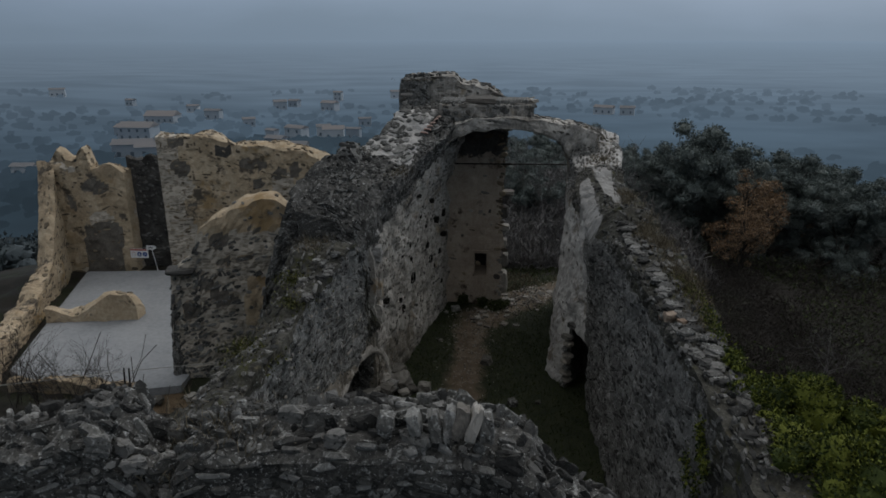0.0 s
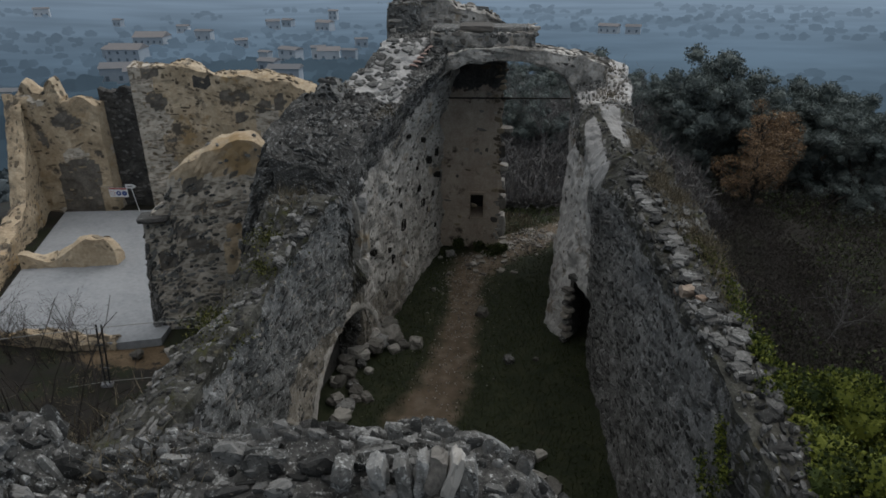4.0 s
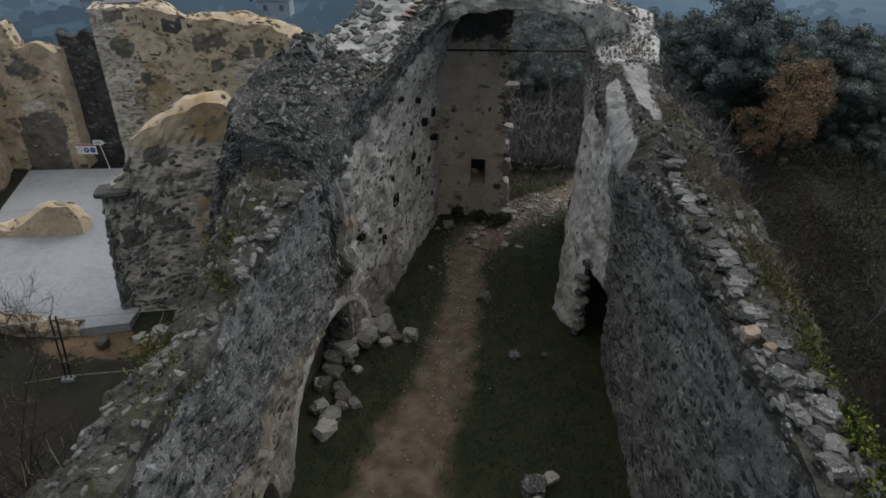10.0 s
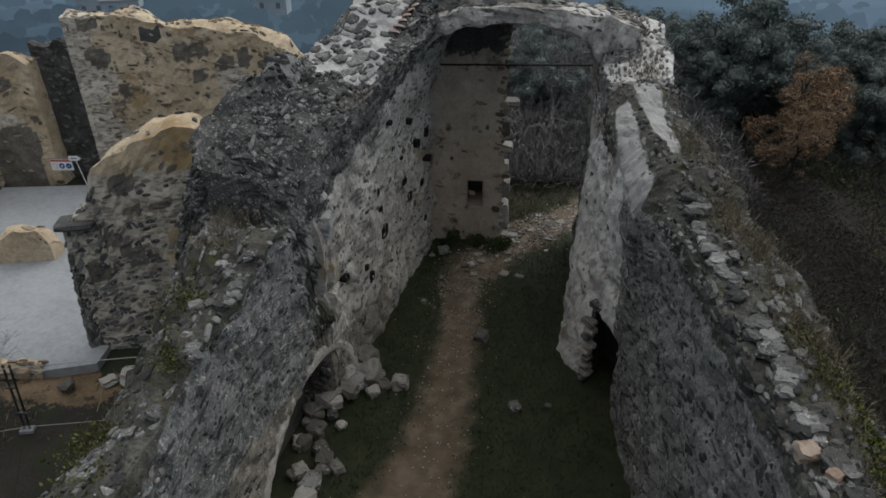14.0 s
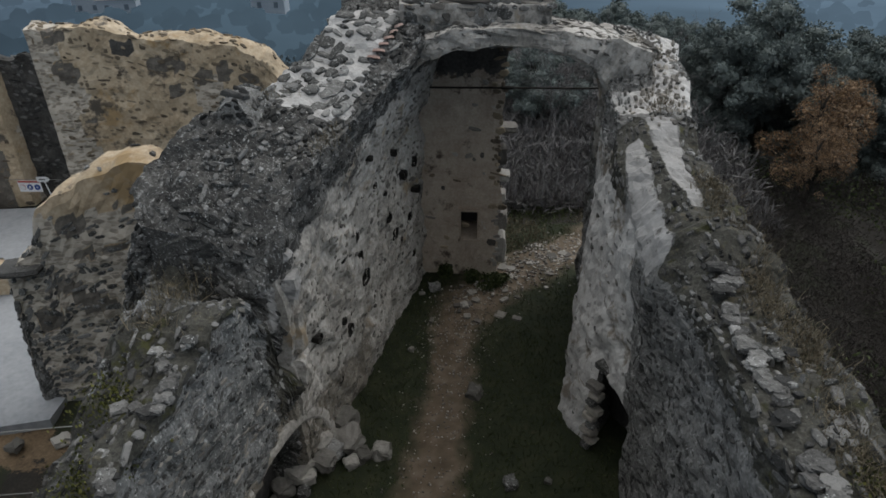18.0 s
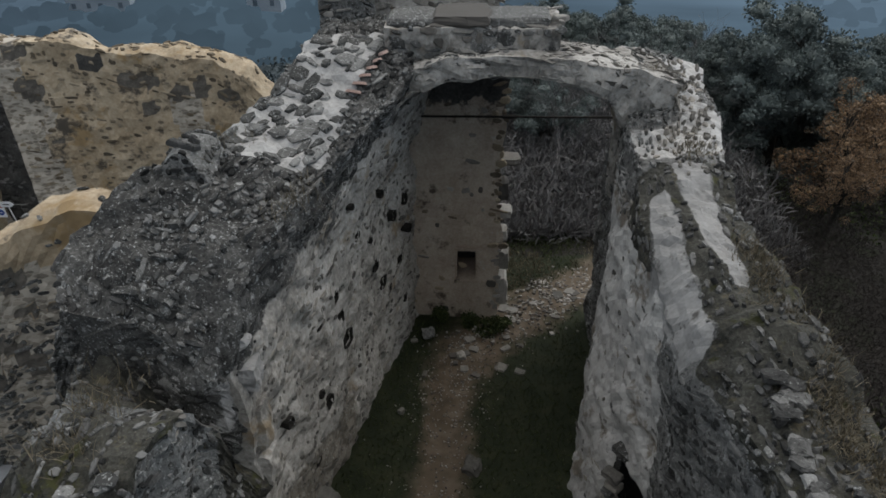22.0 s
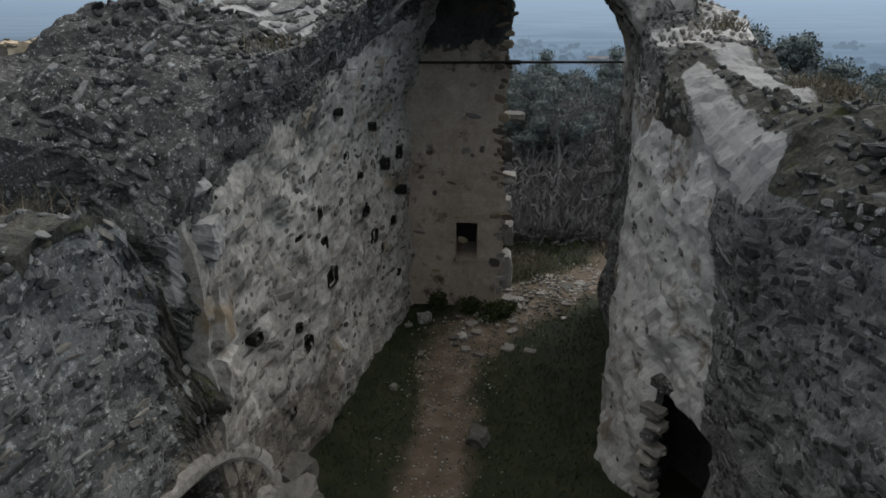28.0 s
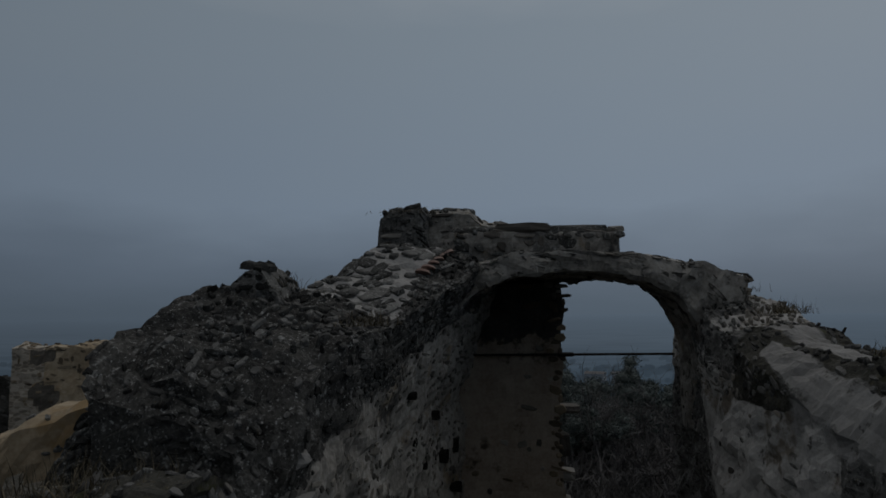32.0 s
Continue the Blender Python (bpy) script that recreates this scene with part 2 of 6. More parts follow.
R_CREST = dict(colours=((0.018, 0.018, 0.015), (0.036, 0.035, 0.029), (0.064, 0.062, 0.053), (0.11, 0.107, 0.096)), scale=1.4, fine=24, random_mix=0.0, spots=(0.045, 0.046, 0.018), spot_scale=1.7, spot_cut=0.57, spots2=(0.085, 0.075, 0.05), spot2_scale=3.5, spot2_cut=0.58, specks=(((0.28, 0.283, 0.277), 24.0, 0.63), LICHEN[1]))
R_DIM = dict(R_GREY, colours=((0.062, 0.061, 0.058), (0.108, 0.106, 0.102), (0.165, 0.163, 0.157), (0.24, 0.237, 0.23)), spots2=(0.3, 0.3, 0.292), specks=(((0.32, 0.323, 0.317), 24.0, 0.6), LICHEN[1]))
WALL_WOOD = mat("wall_wood_mix", **R_DIM, bump=0.9, far=0.03, over=(("z1", R_PIER), ("z2", R_WHITE), ("z3", R_CREST)))
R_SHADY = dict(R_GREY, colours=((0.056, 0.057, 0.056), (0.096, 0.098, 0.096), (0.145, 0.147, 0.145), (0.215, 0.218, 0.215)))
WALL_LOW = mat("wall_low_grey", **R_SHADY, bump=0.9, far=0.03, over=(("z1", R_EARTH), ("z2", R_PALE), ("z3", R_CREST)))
MORTAR_GREY = mat("mortar_grey", **R_GREY, bump=0.9, far=0.03)
MORTAR_DARK = mat("mortar_dark", **R_DARK, bump=1.0, far=0.035)
BUTTRESS_MIX = mat("buttress_mix", **R_DARK, bump=1.0, far=0.035, over=(("z1", R_WHITE),))
PLASTER = mat("old_plaster", **R_PALE, bump=0.6)
WHITE_MORTAR = mat("white_mortar", **R_WHITE)
R_PATCH = dict(colours=((0.085, 0.077, 0.067), (0.135, 0.122, 0.106), (0.21, 0.19, 0.165)), scale=1.6, fine=12, random_mix=0.0)
WALL_WARM = mat("wall_warm_mix", **R_WARM, bump=0.5, over=(("z1", R_BEIGE), ("z2", R_SOOT_SHADE), ("z3", R_PATCH)))
MORTAR_WARM = mat("mortar_warm", **R_WARM)
BROWN_PLASTER = mat("brown_plaster", **R_BROWN, bump=0.5)
PILLAR_MIX = mat("pillar_plaster", **R_BROWN, bump=0.5, over=(("z1", R_SOOT_SHADE),))
SOOT_SHADE = mat("soot_shade_plaster", **R_SOOT_SHADE)
STONE_GREY = mat("stone_grey", ((0.045, 0.045, 0.043), (0.08, 0.079, 0.075), (0.125, 0.123, 0.117), (0.2, 0.198, 0.19)), 1.6, 30, random_mix=0.34, spots=(0.34, 0.342, 0.332), spot_scale=11.0, spot_cut=0.575, spots2=(0.2, 0.16, 0.07), spot2_scale=2.6, spot2_cut=0.67, specks=LICHEN, bump=0.8)
STONE_DARK = mat("stone_dark", ((0.024, 0.024, 0.023), (0.05, 0.049, 0.047), (0.09, 0.088, 0.084), (0.165, 0.162, 0.155)), 1.6, 30, random_mix=0.34, spots=(0.22, 0.22, 0.212), spot_scale=8.0, spot_cut=0.615, spots2=(0.15, 0.125, 0.05), spot2_scale=2.6, spot2_cut=0.67, specks=(((0.34, 0.345, 0.335), 24.0, 0.615), LICHEN[1]), bump=0.8)
STONE_PALE = mat("stone_pale", ((0.09, 0.083, 0.075), (0.17, 0.158, 0.142), (0.26, 0.245, 0.222), (0.35, 0.332, 0.304)), 1.4, 22, random_mix=0.42, spots=(0.22, 0.145, 0.085), spot_scale=1.8, spot_cut=0.69, bump=0.5)
STONE_BED = mat("stone_bedded", ((0.085, 0.08, 0.073), (0.14, 0.131, 0.118), (0.21, 0.196, 0.175), (0.3, 0.275, 0.24)), 1.2, 14, random_mix=0.3, spots=(0.21, 0.14, 0.08), spot_scale=1.8, spot_cut=0.7, bump=0.5)
STONE_WARM = mat("stone_warm", ((0.09, 0.075, 0.057), (0.18, 0.145, 0.105), (0.3, 0.25, 0.18)), 3.0, 20)
# near-black lining: the shade inside the holes is put into the colour
HOLLOW_SHADE = mat("hollow_shade", ((0.014, 0.013, 0.012), (0.035, 0.032, 0.028)), 3, 14, random_mix=0.0)
CONCRETE = mat("pale_screed", ((0.19, 0.2, 0.212), (0.25, 0.26, 0.273), (0.3, 0.31, 0.323)), 0.25, 6, bump=0.1, random_mix=0.0, spots=(0.22, 0.23, 0.245), spot_scale=0.5, spot_cut=0.6)
RUBBLE = mat("rubble_stone", ((0.08, 0.076, 0.068), (0.17, 0.161, 0.146), (0.3, 0.286, 0.26)), 3.0, 22, random_mix=0.5)
BRICK = mat("red_brick", ((0.3, 0.205, 0.175), (0.43, 0.32, 0.28)), 5, 30)
IRON = mat("rusty_iron", ((0.012, 0.011, 0.01), (0.03, 0.025, 0.02)), 6, 40, rough=0.7)


# ---- building helpers ----
def vnoise(p, scale, seed=0):
    """Smooth value noise in -1..1 at the points p (n, 3)."""
    q = np.asarray(p, float) * scale + seed * 17.31
    i = np.floor(q).astype(np.int64)
    f = q - i
    f = f * f * (3 - 2 * f)
    def h(a, b, c):
        n = (a * 374761393 + b * 668265263 + c * 2147483647 + seed * 144269) & 0xFFFFFFFF
        n = ((n ^ (n >> 13)) * 1274126177) & 0xFFFFFFFF
        return ((n ^ (n >> 16)) & 0xFFFF) / 32767.5 - 1
    x, y, z = i[:, 0], i[:, 1], i[:, 2]
    r = 0
    for dx in (0, 1):
        for dy in (0, 1):
            for dz in (0, 1):
                wgt = (f[:, 0] if dx else 1 - f[:, 0]) * (f[:, 1] if dy else 1 - f[:, 1]) * (f[:, 2] if dz else 1 - f[:, 2])
                r = r + wgt * h(x + dx, y + dy, z + dz)
    return r


def fbm(p, scale, octaves=3, seed=0):
    return sum(vnoise(p, scale * 2 ** o, seed + o) / 1.8 ** o for o in range(octaves))


def raw(name, verts, faces, mats, idx=None, parent=None, smooth=False):
    me = bpy.data.meshes.new(name)
    me.from_pydata([tuple(v) for v in np.asarray(verts, float).tolist()], [], [tuple(f) for f in faces])
    for m in (mats if isinstance(mats, (list, tuple)) else [mats]):
        me.materials.append(m)
    if idx is not None:
        me.polygons.foreach_set("material_index", np.asarray(idx, dtype=np.int32))
    if smooth:
        me.polygons.foreach_set("use_smooth", np.ones(len(me.polygons), bool))
    me.update()
    ob = new(name, me)
    if parent is not None:
        ob.parent = parent
    return ob


def part(name, bm, material, parent=None, label=""):
    me = bpy.data.meshes.new(name)
    bm.to_mesh(me)
    bm.free()
    me.materials.append(material)
    ob = new(name, me)
    if parent is not None:
        ob.parent = parent
    return tagged(ob, label)


def empty(name, x=0.0, y=0.0, z=0.0):
    ob = new(name)
    ob.location = (x, y, z)
    return ob


def box(bm, cx, cy, cz, sx, sy, sz, rz=0.0, bev=0.0):
    r = bmesh.ops.create_cube(bm, size=1, matrix=pose(cx, cy, cz, 0, 0, rz) @ Matrix.Diagonal((sx, sy, sz, 1)))
    if bev:
        es = list({e for v in r["verts"] for e in v.link_edges})
        bmesh.ops.bevel(bm, geom=es, offset=bev, segments=2, profile=0.5, affect="EDGES")
    return bm


def rod(bm, a, b, r0, r1=None, seg=8):
    a, b = Vector(a), Vector(b)
    d = b - a
    m = Matrix.Translation((a + b) / 2) @ d.to_track_quat("Z", "Y").to_matrix().to_4x4()
    bmesh.ops.create_cone(bm, cap_ends=True, segments=seg, radius1=r0, radius2=r0 if r1 is None else r1, depth=d.length, matrix=m)
    return bm


STONE_SHAPES = []
def stone_shapes():
    """A dozen rough stones, 1 x 1 in plan and about 1 high, flat below."""
    rng = np.random.default_rng(5)
    for k in range(12):
        v, f = unit_stones(rng, 1)
        STONE_SHAPES.append((v[0], f))


def unit_stones(rng, n):
    """n stones: ring at the foot, ring below the brim, smaller ring on top; (n, 18, 3) in -0.5..0.5 plan, height 0..1."""
    a = np.linspace(0, 2 * np.pi, 6, endpoint=False)[None] + rng.uniform(-0.22, 0.22, (n, 6)) + rng.uniform(0, 0.5, (n, 1))
    c, s = np.cos(a), np.sin(a)
    k = 0.5 / np.maximum(np.abs(c), np.abs(s)) ** 0.85 * rng.uniform(0.8, 1.12, (n, 6))
    ring = np.stack([c * k, s * k], -1)
    lo = np.concatenate([ring * 1.0, np.full((n, 6, 1), -0.6)], -1)
    mid = np.concatenate([ring * rng.uniform(0.93, 1.05, (n, 6, 1)), rng.uniform(0.35, 0.75, (n, 6, 1))], -1)
    top = np.concatenate([ring * rng.uniform(0.66, 0.92, (n, 6, 1)), rng.uniform(0.7, 1.35, (n, 6, 1))], -1)
    f = [(i, (i + 1) % 6, 6 + (i + 1) % 6, 6 + i) for i in range(6)] + [(6 + i, 6 + (i + 1) % 6, 12 + (i + 1) % 6, 12 + i) for i in range(6)] + [tuple(range(12, 18))]
    return np.concatenate([lo, mid, top], 1), f


stone_shapes()
STONE_MESHES = {}


def stone_mesh(material, k):
    key = (material.name, k)
    if key not in STONE_MESHES:
        v, f = STONE_SHAPES[k]
        me = bpy.data.meshes.new("stone")
        me.from_pydata([tuple(p) for p in v.tolist()], [], f)
        me.materials.append(material)
        STONE_MESHES[key] = me
    return STONE_MESHES[key]


def lay_stones(owner, P, U, V, N, size, mats, idx, singles, near, rng):
    """Stones at P with frame U, V, N and sizes (n, 3): the `singles` nearest to the point `near` as objects, the rest joined."""
    n = len(P)
    if n == 0:
        return
    order = np.argsort(((P - np.asarray(near)) ** 2).sum(1))
    own = order[:singles]
    rest = order[singles:]
    for i in own:
        ob = new("stone", stone_mesh(mats[idx[i]], int(rng.integers(12))))
        m = Matrix(((U[i][0] * size[i][0], V[i][0] * size[i][1], N[i][0] * size[i][2], P[i][0]), (U[i][1] * size[i][0], V[i][1] * size[i][1], N[i][1] * size[i][2], P[i][1]), (U[i][2] * size[i][0], V[i][2] * size[i][1], N[i][2] * size[i][2], P[i][2]), (0, 0, 0, 1)))
        ob.matrix_world = m
        ob.parent = owner
    if len(rest):
        sv, sf = unit_stones(rng, len(rest))
        W = P[rest][:, None] + sv[..., :1] * (U[rest] * size[rest][:, :1])[:, None] + sv[..., 1:2] * (V[rest] * size[rest][:, 1:2])[:, None] + sv[..., 2:] * (N[rest] * size[rest][:, 2:])[:, None]
        faces = [tuple(18 * i + j for j in f) for i in range(len(rest)) for f in sf]
        ob = raw("stonework", W.reshape(-1, 3), faces, mats, np.repeat(idx[rest], len(sf)), owner)
        tagged(ob, "rough rubble stones bedded in mortar", kind="stuff")


def unit(a):
    return a / np.maximum(np.linalg.norm(a, axis=-1, keepdims=True), 1e-9)


STONE_JOBS = []


def sheet(name, G, mats, zone=None, rough=0.05, seed=1, closed=True, stones=None, weights=None, parent=None):
    """A masonry body from a grid of points G (n, m, 3): roughened, capped at both ends, stones laid on it later.
    zone(p) gives the surface at points p, weights(p) soft shares of surfaces that replace those of zone."""
    n, m = G.shape[:2]
    du, dv = np.gradient(G, axis=0), np.gradient(G, axis=1)
    N = unit(np.cross(du, dv))
    flat = G.reshape(-1, 3)
    d = rough * (1.3 * fbm(flat, 1.1, 2, seed) + 0.9 * fbm(flat, 4.0, 2, seed + 9) + 0.4 * vnoise(flat, 11.0, seed + 3))
    D = (flat + N.reshape(-1, 3) * d[:, None]).reshape(n, m, 3)
    faces = [(i * m + j, (i + 1) * m + j, (i + 1) * m + j + 1, i * m + j + 1) for i in range(n - 1) for j in range(m - 1)]
    verts = D.reshape(-1, 3)
    zones = None if zone is None else zone(verts)
    idx = [0] * len(faces)
    if closed:
        for i, flip in ((0, False), (n - 1, True)):
            ring = [i * m + j for j in range(m)]
            k = len(ring) // 2
            for j in range(m // 2 - (0 if m % 2 else 1)):
                q = (ring[j], ring[j + 1], ring[m - 2 - j], ring[m - 1 - j])
                q = tuple(dict.fromkeys(q))
                if len(q) > 2:
                    faces.append(q if not flip else q[::-1])
                    idx.append(0)
        for j in range(1):
            faces += [(i * m + m - 1, (i + 1) * m + m - 1, (i + 1) * m, i * m) for i in range(n - 1)]
            idx += [0] * (n - 1)
    ob = raw(name, verts, faces, mats, idx, parent)
    if zones is not None:
        for k in range(1, int(zones.max()) + 1):
            ob.data.attributes.new(f"z{k}", "FLOAT", "POINT").data.foreach_set("value", (weights(verts)[k] if weights and k in weights(verts) else zones == k).astype(np.float32))
    for layer in ([stones] if isinstance(stones, dict) else stones or []):
        STONE_JOBS.append((ob, D, N, layer, seed))
    return ob


def run_stone_jobs():
    for ob, D, N, s, seed in STONE_JOBS:
        rng = np.random.default_rng(seed)
        n, m = D.shape[:2]
        lu = np.linalg.norm(np.diff(D, axis=0), axis=-1).mean(1)
        lv = np.linalg.norm(np.diff(D, axis=1), axis=-1).mean(0)
        cu, cv = np.r_[0, np.cumsum(lu)], np.r_[0, np.cumsum(lv)]
        us, vs, ls, hs = [], [], [], []
        v = 0.0
        while v < cv[-1]:
            h = s.get("h", 0.14) * rng.uniform(0.6, 1.6)
            u = rng.uniform(0, 0.2)
            while u < cu[-1]:
                w = s.get("w", 0.24) * float(np.clip(rng.lognormal(-0.1, 0.5), 0.4, 2.6))
                us.append(u + w / 2), vs.append(v + h / 2 + rng.uniform(-0.3, 0.3) * h), ls.append(w * rng.uniform(0.75, 1.0)), hs.append(h * rng.uniform(0.55, 1.15))
                u += w + 0.012
            v += h + 0.006
        us, vs, ls, hs = map(np.array, (us, vs, ls, hs))
        fu, fv = np.interp(us, cu, np.arange(n)), np.interp(vs, cv, np.arange(m))
        i, j = np.clip(fu.astype(int), 0, n - 2), np.clip(fv.astype(int), 0, m - 2)
        a, b = (fu - i)[:, None], (fv - j)[:, None]
        def bil(A):
            return A[i, j] * (1 - a) * (1 - b) + A[i + 1, j] * a * (1 - b) + A[i, j + 1] * (1 - a) * b + A[i + 1, j + 1] * a * b
        P, Nn = bil(D), unit(bil(N))
        U = unit(bil(np.gradient(D, axis=0)))
        V = unit(np.cross(Nn, U))
        tilt = rng.normal(0, 0.13, len(P))[:, None]
        U, V = unit(U + V * tilt), unit(V - U * tilt)
        Nn = unit(Nn + U * rng.normal(0, 0.1, len(P))[:, None] + V * rng.normal(0, 0.1, len(P))[:, None])
        keep = rng.uniform(0, 1, len(P)) < s["cover"](P)
        proud = s.get("proud", 0.035) * rng.uniform(0.5, 1.6, len(P))
        up = Nn[:, 2] > 0.6
        proud[up] *= s.get("top", 2.0)
        size = np.stack([ls, hs, proud], -1)
        size[up, 1] *= 1.15
        tip = up & (rng.uniform(0, 1, len(P)) < s.get("jut", 0.0))
        size[tip, 2] *= 1.7
        size[tip, :2] *= 0.8
        idx = s["pick"](P) if "pick" in s else np.zeros(len(P), int)
        k = np.nonzero(keep)[0]
        lay_stones(ob, P[k], U[k], V[k], Nn[k], size[k], s["mats"], idx[k], s.get("singles", 200), s.get("near", (0.8, 6, 8)), rng)


def profile_wall(sections, step=0.085, vstep=0.085, seed=1, ragged=0.12):
    """Grid of a wall given by cross-sections (inner xy, outer xy, inner foot z, outer foot z, inner top z, outer top z, the inner top xy where the face is not upright, and how far the top swells)."""
    S = np.array([[*s[0], *s[1], *s[2:6], *(s[6] if len(s) > 6 else s[0]), s[7] if len(s) > 7 else 0.1] for s in sections], float)
    mid = (S[:, :2] + S[:, 2:4]) / 2
    cum = np.r_[0, np.cumsum(np.linalg.norm(np.diff(mid, axis=0), axis=1))]
    t = np.linspace(0, cum[-1], max(3, int(cum[-1] / step)))
    R = np.stack([np.interp(t, cum, S[:, k]) for k in range(11)], -1)
    q = np.stack([t, 0 * t, 0 * t], -1)
    R[:, 6] += ragged * fbm(q, 0.9, 4, seed)
    R[:, 7] += ragged * fbm(q, 0.9, 4, seed + 5)
    hi, ho = (R[:, 6] - R[:, 4]).mean(), (R[:, 7] - R[:, 5]).mean()
    th = np.linalg.norm(R[:, :2] - R[:, 2:4], axis=1).mean()
    ni, nt, no = max(3, int(hi / vstep)), max(3, int(th / vstep)), max(3, int(ho / vstep))
    if (ni + nt + no) % 2 == 0:
        nt += 1
    rows = []
    for r in R:
        a, b = r[8:10], r[2:4]
        inn = [(r[0] + (a[0] - r[0]) * k / ni, r[1] + (a[1] - r[1]) * k / ni, r[4] + (r[6] - r[4]) * k / ni) for k in range(ni)]
        top = []
        for k in range(nt):
            w = k / (nt - 1)
            crown = r[10] * math.sin(math.pi * w ** (1.0 if r[10] < 0.15 else 0.75))
            p = a + (b - a) * w
            top.append((p[0], p[1], r[6] + (r[7] - r[6]) * w + crown))
        out = [(b[0], b[1], r[5] + (r[7] - r[5]) * k / no) for k in range(no - 1, -1, -1)]
        rows.append(inn + top + out)
    return np.array(rows)

# ---- large structure ----
def with_holes(ob, inside):
    """Opens the faces of a wall whose centres lie inside()."""
    bm = bmesh.new()
    bm.from_mesh(ob.data)
    fs = [f for f in bm.faces if inside(f.calc_center_median())]
    bmesh.ops.delete(bm, geom=fs, context="FACES")
    bm.to_mesh(ob.data)
    bm.free()
    return ob


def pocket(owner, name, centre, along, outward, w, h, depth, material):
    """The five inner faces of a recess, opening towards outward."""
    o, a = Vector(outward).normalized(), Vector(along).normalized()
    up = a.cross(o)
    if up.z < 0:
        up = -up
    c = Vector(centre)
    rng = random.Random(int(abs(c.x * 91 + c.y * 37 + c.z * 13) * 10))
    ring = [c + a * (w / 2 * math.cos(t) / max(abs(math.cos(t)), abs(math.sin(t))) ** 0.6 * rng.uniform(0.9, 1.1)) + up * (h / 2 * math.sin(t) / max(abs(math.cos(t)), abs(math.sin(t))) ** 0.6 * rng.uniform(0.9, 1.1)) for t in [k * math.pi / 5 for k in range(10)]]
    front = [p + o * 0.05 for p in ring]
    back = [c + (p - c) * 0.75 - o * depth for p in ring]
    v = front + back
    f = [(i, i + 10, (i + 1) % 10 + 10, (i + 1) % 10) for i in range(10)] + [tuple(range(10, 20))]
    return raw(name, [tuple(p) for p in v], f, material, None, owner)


def lerp(a, b, t):
    return a + (b - a) * t


def inner_left(y):
    """Inner face of the long wall on the terrace side."""
    return float(np.interp(y, (3, 8, 11, 14.6, 15.9, 18.5, 20.9, 23.1), (-3.25, -3.0, -2.68, -2.08, -1.83, -1.22, -0.65, -0.02)))


# the low part of the long wall on the terrace side
low = [((inner_left(y), y), (inner_left(y) - th, y), -0.1, -1.6, zi, zo) for y, th, zi, zo in ((3.4, 1.5, 5.3, 5.2), (5.6, 1.4, 5.0, 4.7), (7.0, 1.35, 5.05, 4.6), (8.8, 1.35, 5.1, 4.5), (10.2, 1.35, 5.25, 4.4), (11.8, 1.5, 5.5, 4.6), (13.0, 1.6, 5.7, 5.5), (13.5, 1.65, 5.65, 5.5), (13.9, 1.7, 5.45, 5.4), (14.3, 1.75, 4.85, 5.3), (14.6, 1.8, 4.0, 5.3), (14.85, 1.85, 3.0, 5.3), (15.3, 1.9, 2.6, 5.4))]
G = profile_wall(low, seed=3, ragged=0.16)


def in_low_arch(p):
    """The wide low arch and the small one at the foot of the wall."""
    big = abs(p.y - 13.7) < 2.55 and p.z < 2.15 * math.sqrt(max(0.0, 1 - ((p.y - 13.7) / 2.6) ** 2))
    small = abs(p.y - 9.8) < 0.62 and p.z < 1.25 * math.sqrt(max(0.0, 1 - ((p.y - 9.8) / 0.65) ** 2))
    return (big or small) and p.x > inner_left(p.y) - 0.25


def arr_low_arch(P):
    y, z = P[:, 1], P[:, 2]
    big = (np.abs(y - 13.7) < 2.8) & (z < 2.35 * np.sqrt(np.clip(1 - ((y - 13.7) / 2.85) ** 2, 0, 1)))
    small = (np.abs(y - 9.8) < 0.8) & (z < 1.45 * np.sqrt(np.clip(1 - ((y - 9.8) / 0.82) ** 2, 0, 1)))
    return big | small


def on_inner_left(P, tol=0.3):
    return P[:, 0] > np.interp(P[:, 1], (3, 8, 11, 14.6, 15.9, 18.5, 20.9, 23.1), (-3.25, -3.0, -2.68, -2.08, -1.83, -1.22, -0.65, -0.02)) - tol


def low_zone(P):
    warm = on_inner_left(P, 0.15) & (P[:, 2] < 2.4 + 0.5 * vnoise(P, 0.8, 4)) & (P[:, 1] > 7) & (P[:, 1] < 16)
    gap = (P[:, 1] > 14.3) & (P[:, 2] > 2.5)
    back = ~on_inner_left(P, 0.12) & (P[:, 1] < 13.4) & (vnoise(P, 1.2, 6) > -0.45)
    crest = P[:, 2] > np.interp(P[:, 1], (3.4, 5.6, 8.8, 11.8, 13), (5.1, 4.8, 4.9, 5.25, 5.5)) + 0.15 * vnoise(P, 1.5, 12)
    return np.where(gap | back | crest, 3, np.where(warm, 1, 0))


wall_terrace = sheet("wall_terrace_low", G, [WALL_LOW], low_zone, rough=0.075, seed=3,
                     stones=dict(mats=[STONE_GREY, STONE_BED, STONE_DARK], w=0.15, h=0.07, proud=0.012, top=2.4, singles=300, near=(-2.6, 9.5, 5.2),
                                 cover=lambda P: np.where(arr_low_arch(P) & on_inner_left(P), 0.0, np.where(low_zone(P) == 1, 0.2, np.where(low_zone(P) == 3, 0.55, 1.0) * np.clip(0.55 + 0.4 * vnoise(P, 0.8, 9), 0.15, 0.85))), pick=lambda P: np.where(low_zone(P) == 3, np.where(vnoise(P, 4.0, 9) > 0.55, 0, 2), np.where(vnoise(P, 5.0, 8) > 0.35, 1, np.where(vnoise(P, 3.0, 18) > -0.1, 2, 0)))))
with_holes(wall_terrace, in_low_arch)
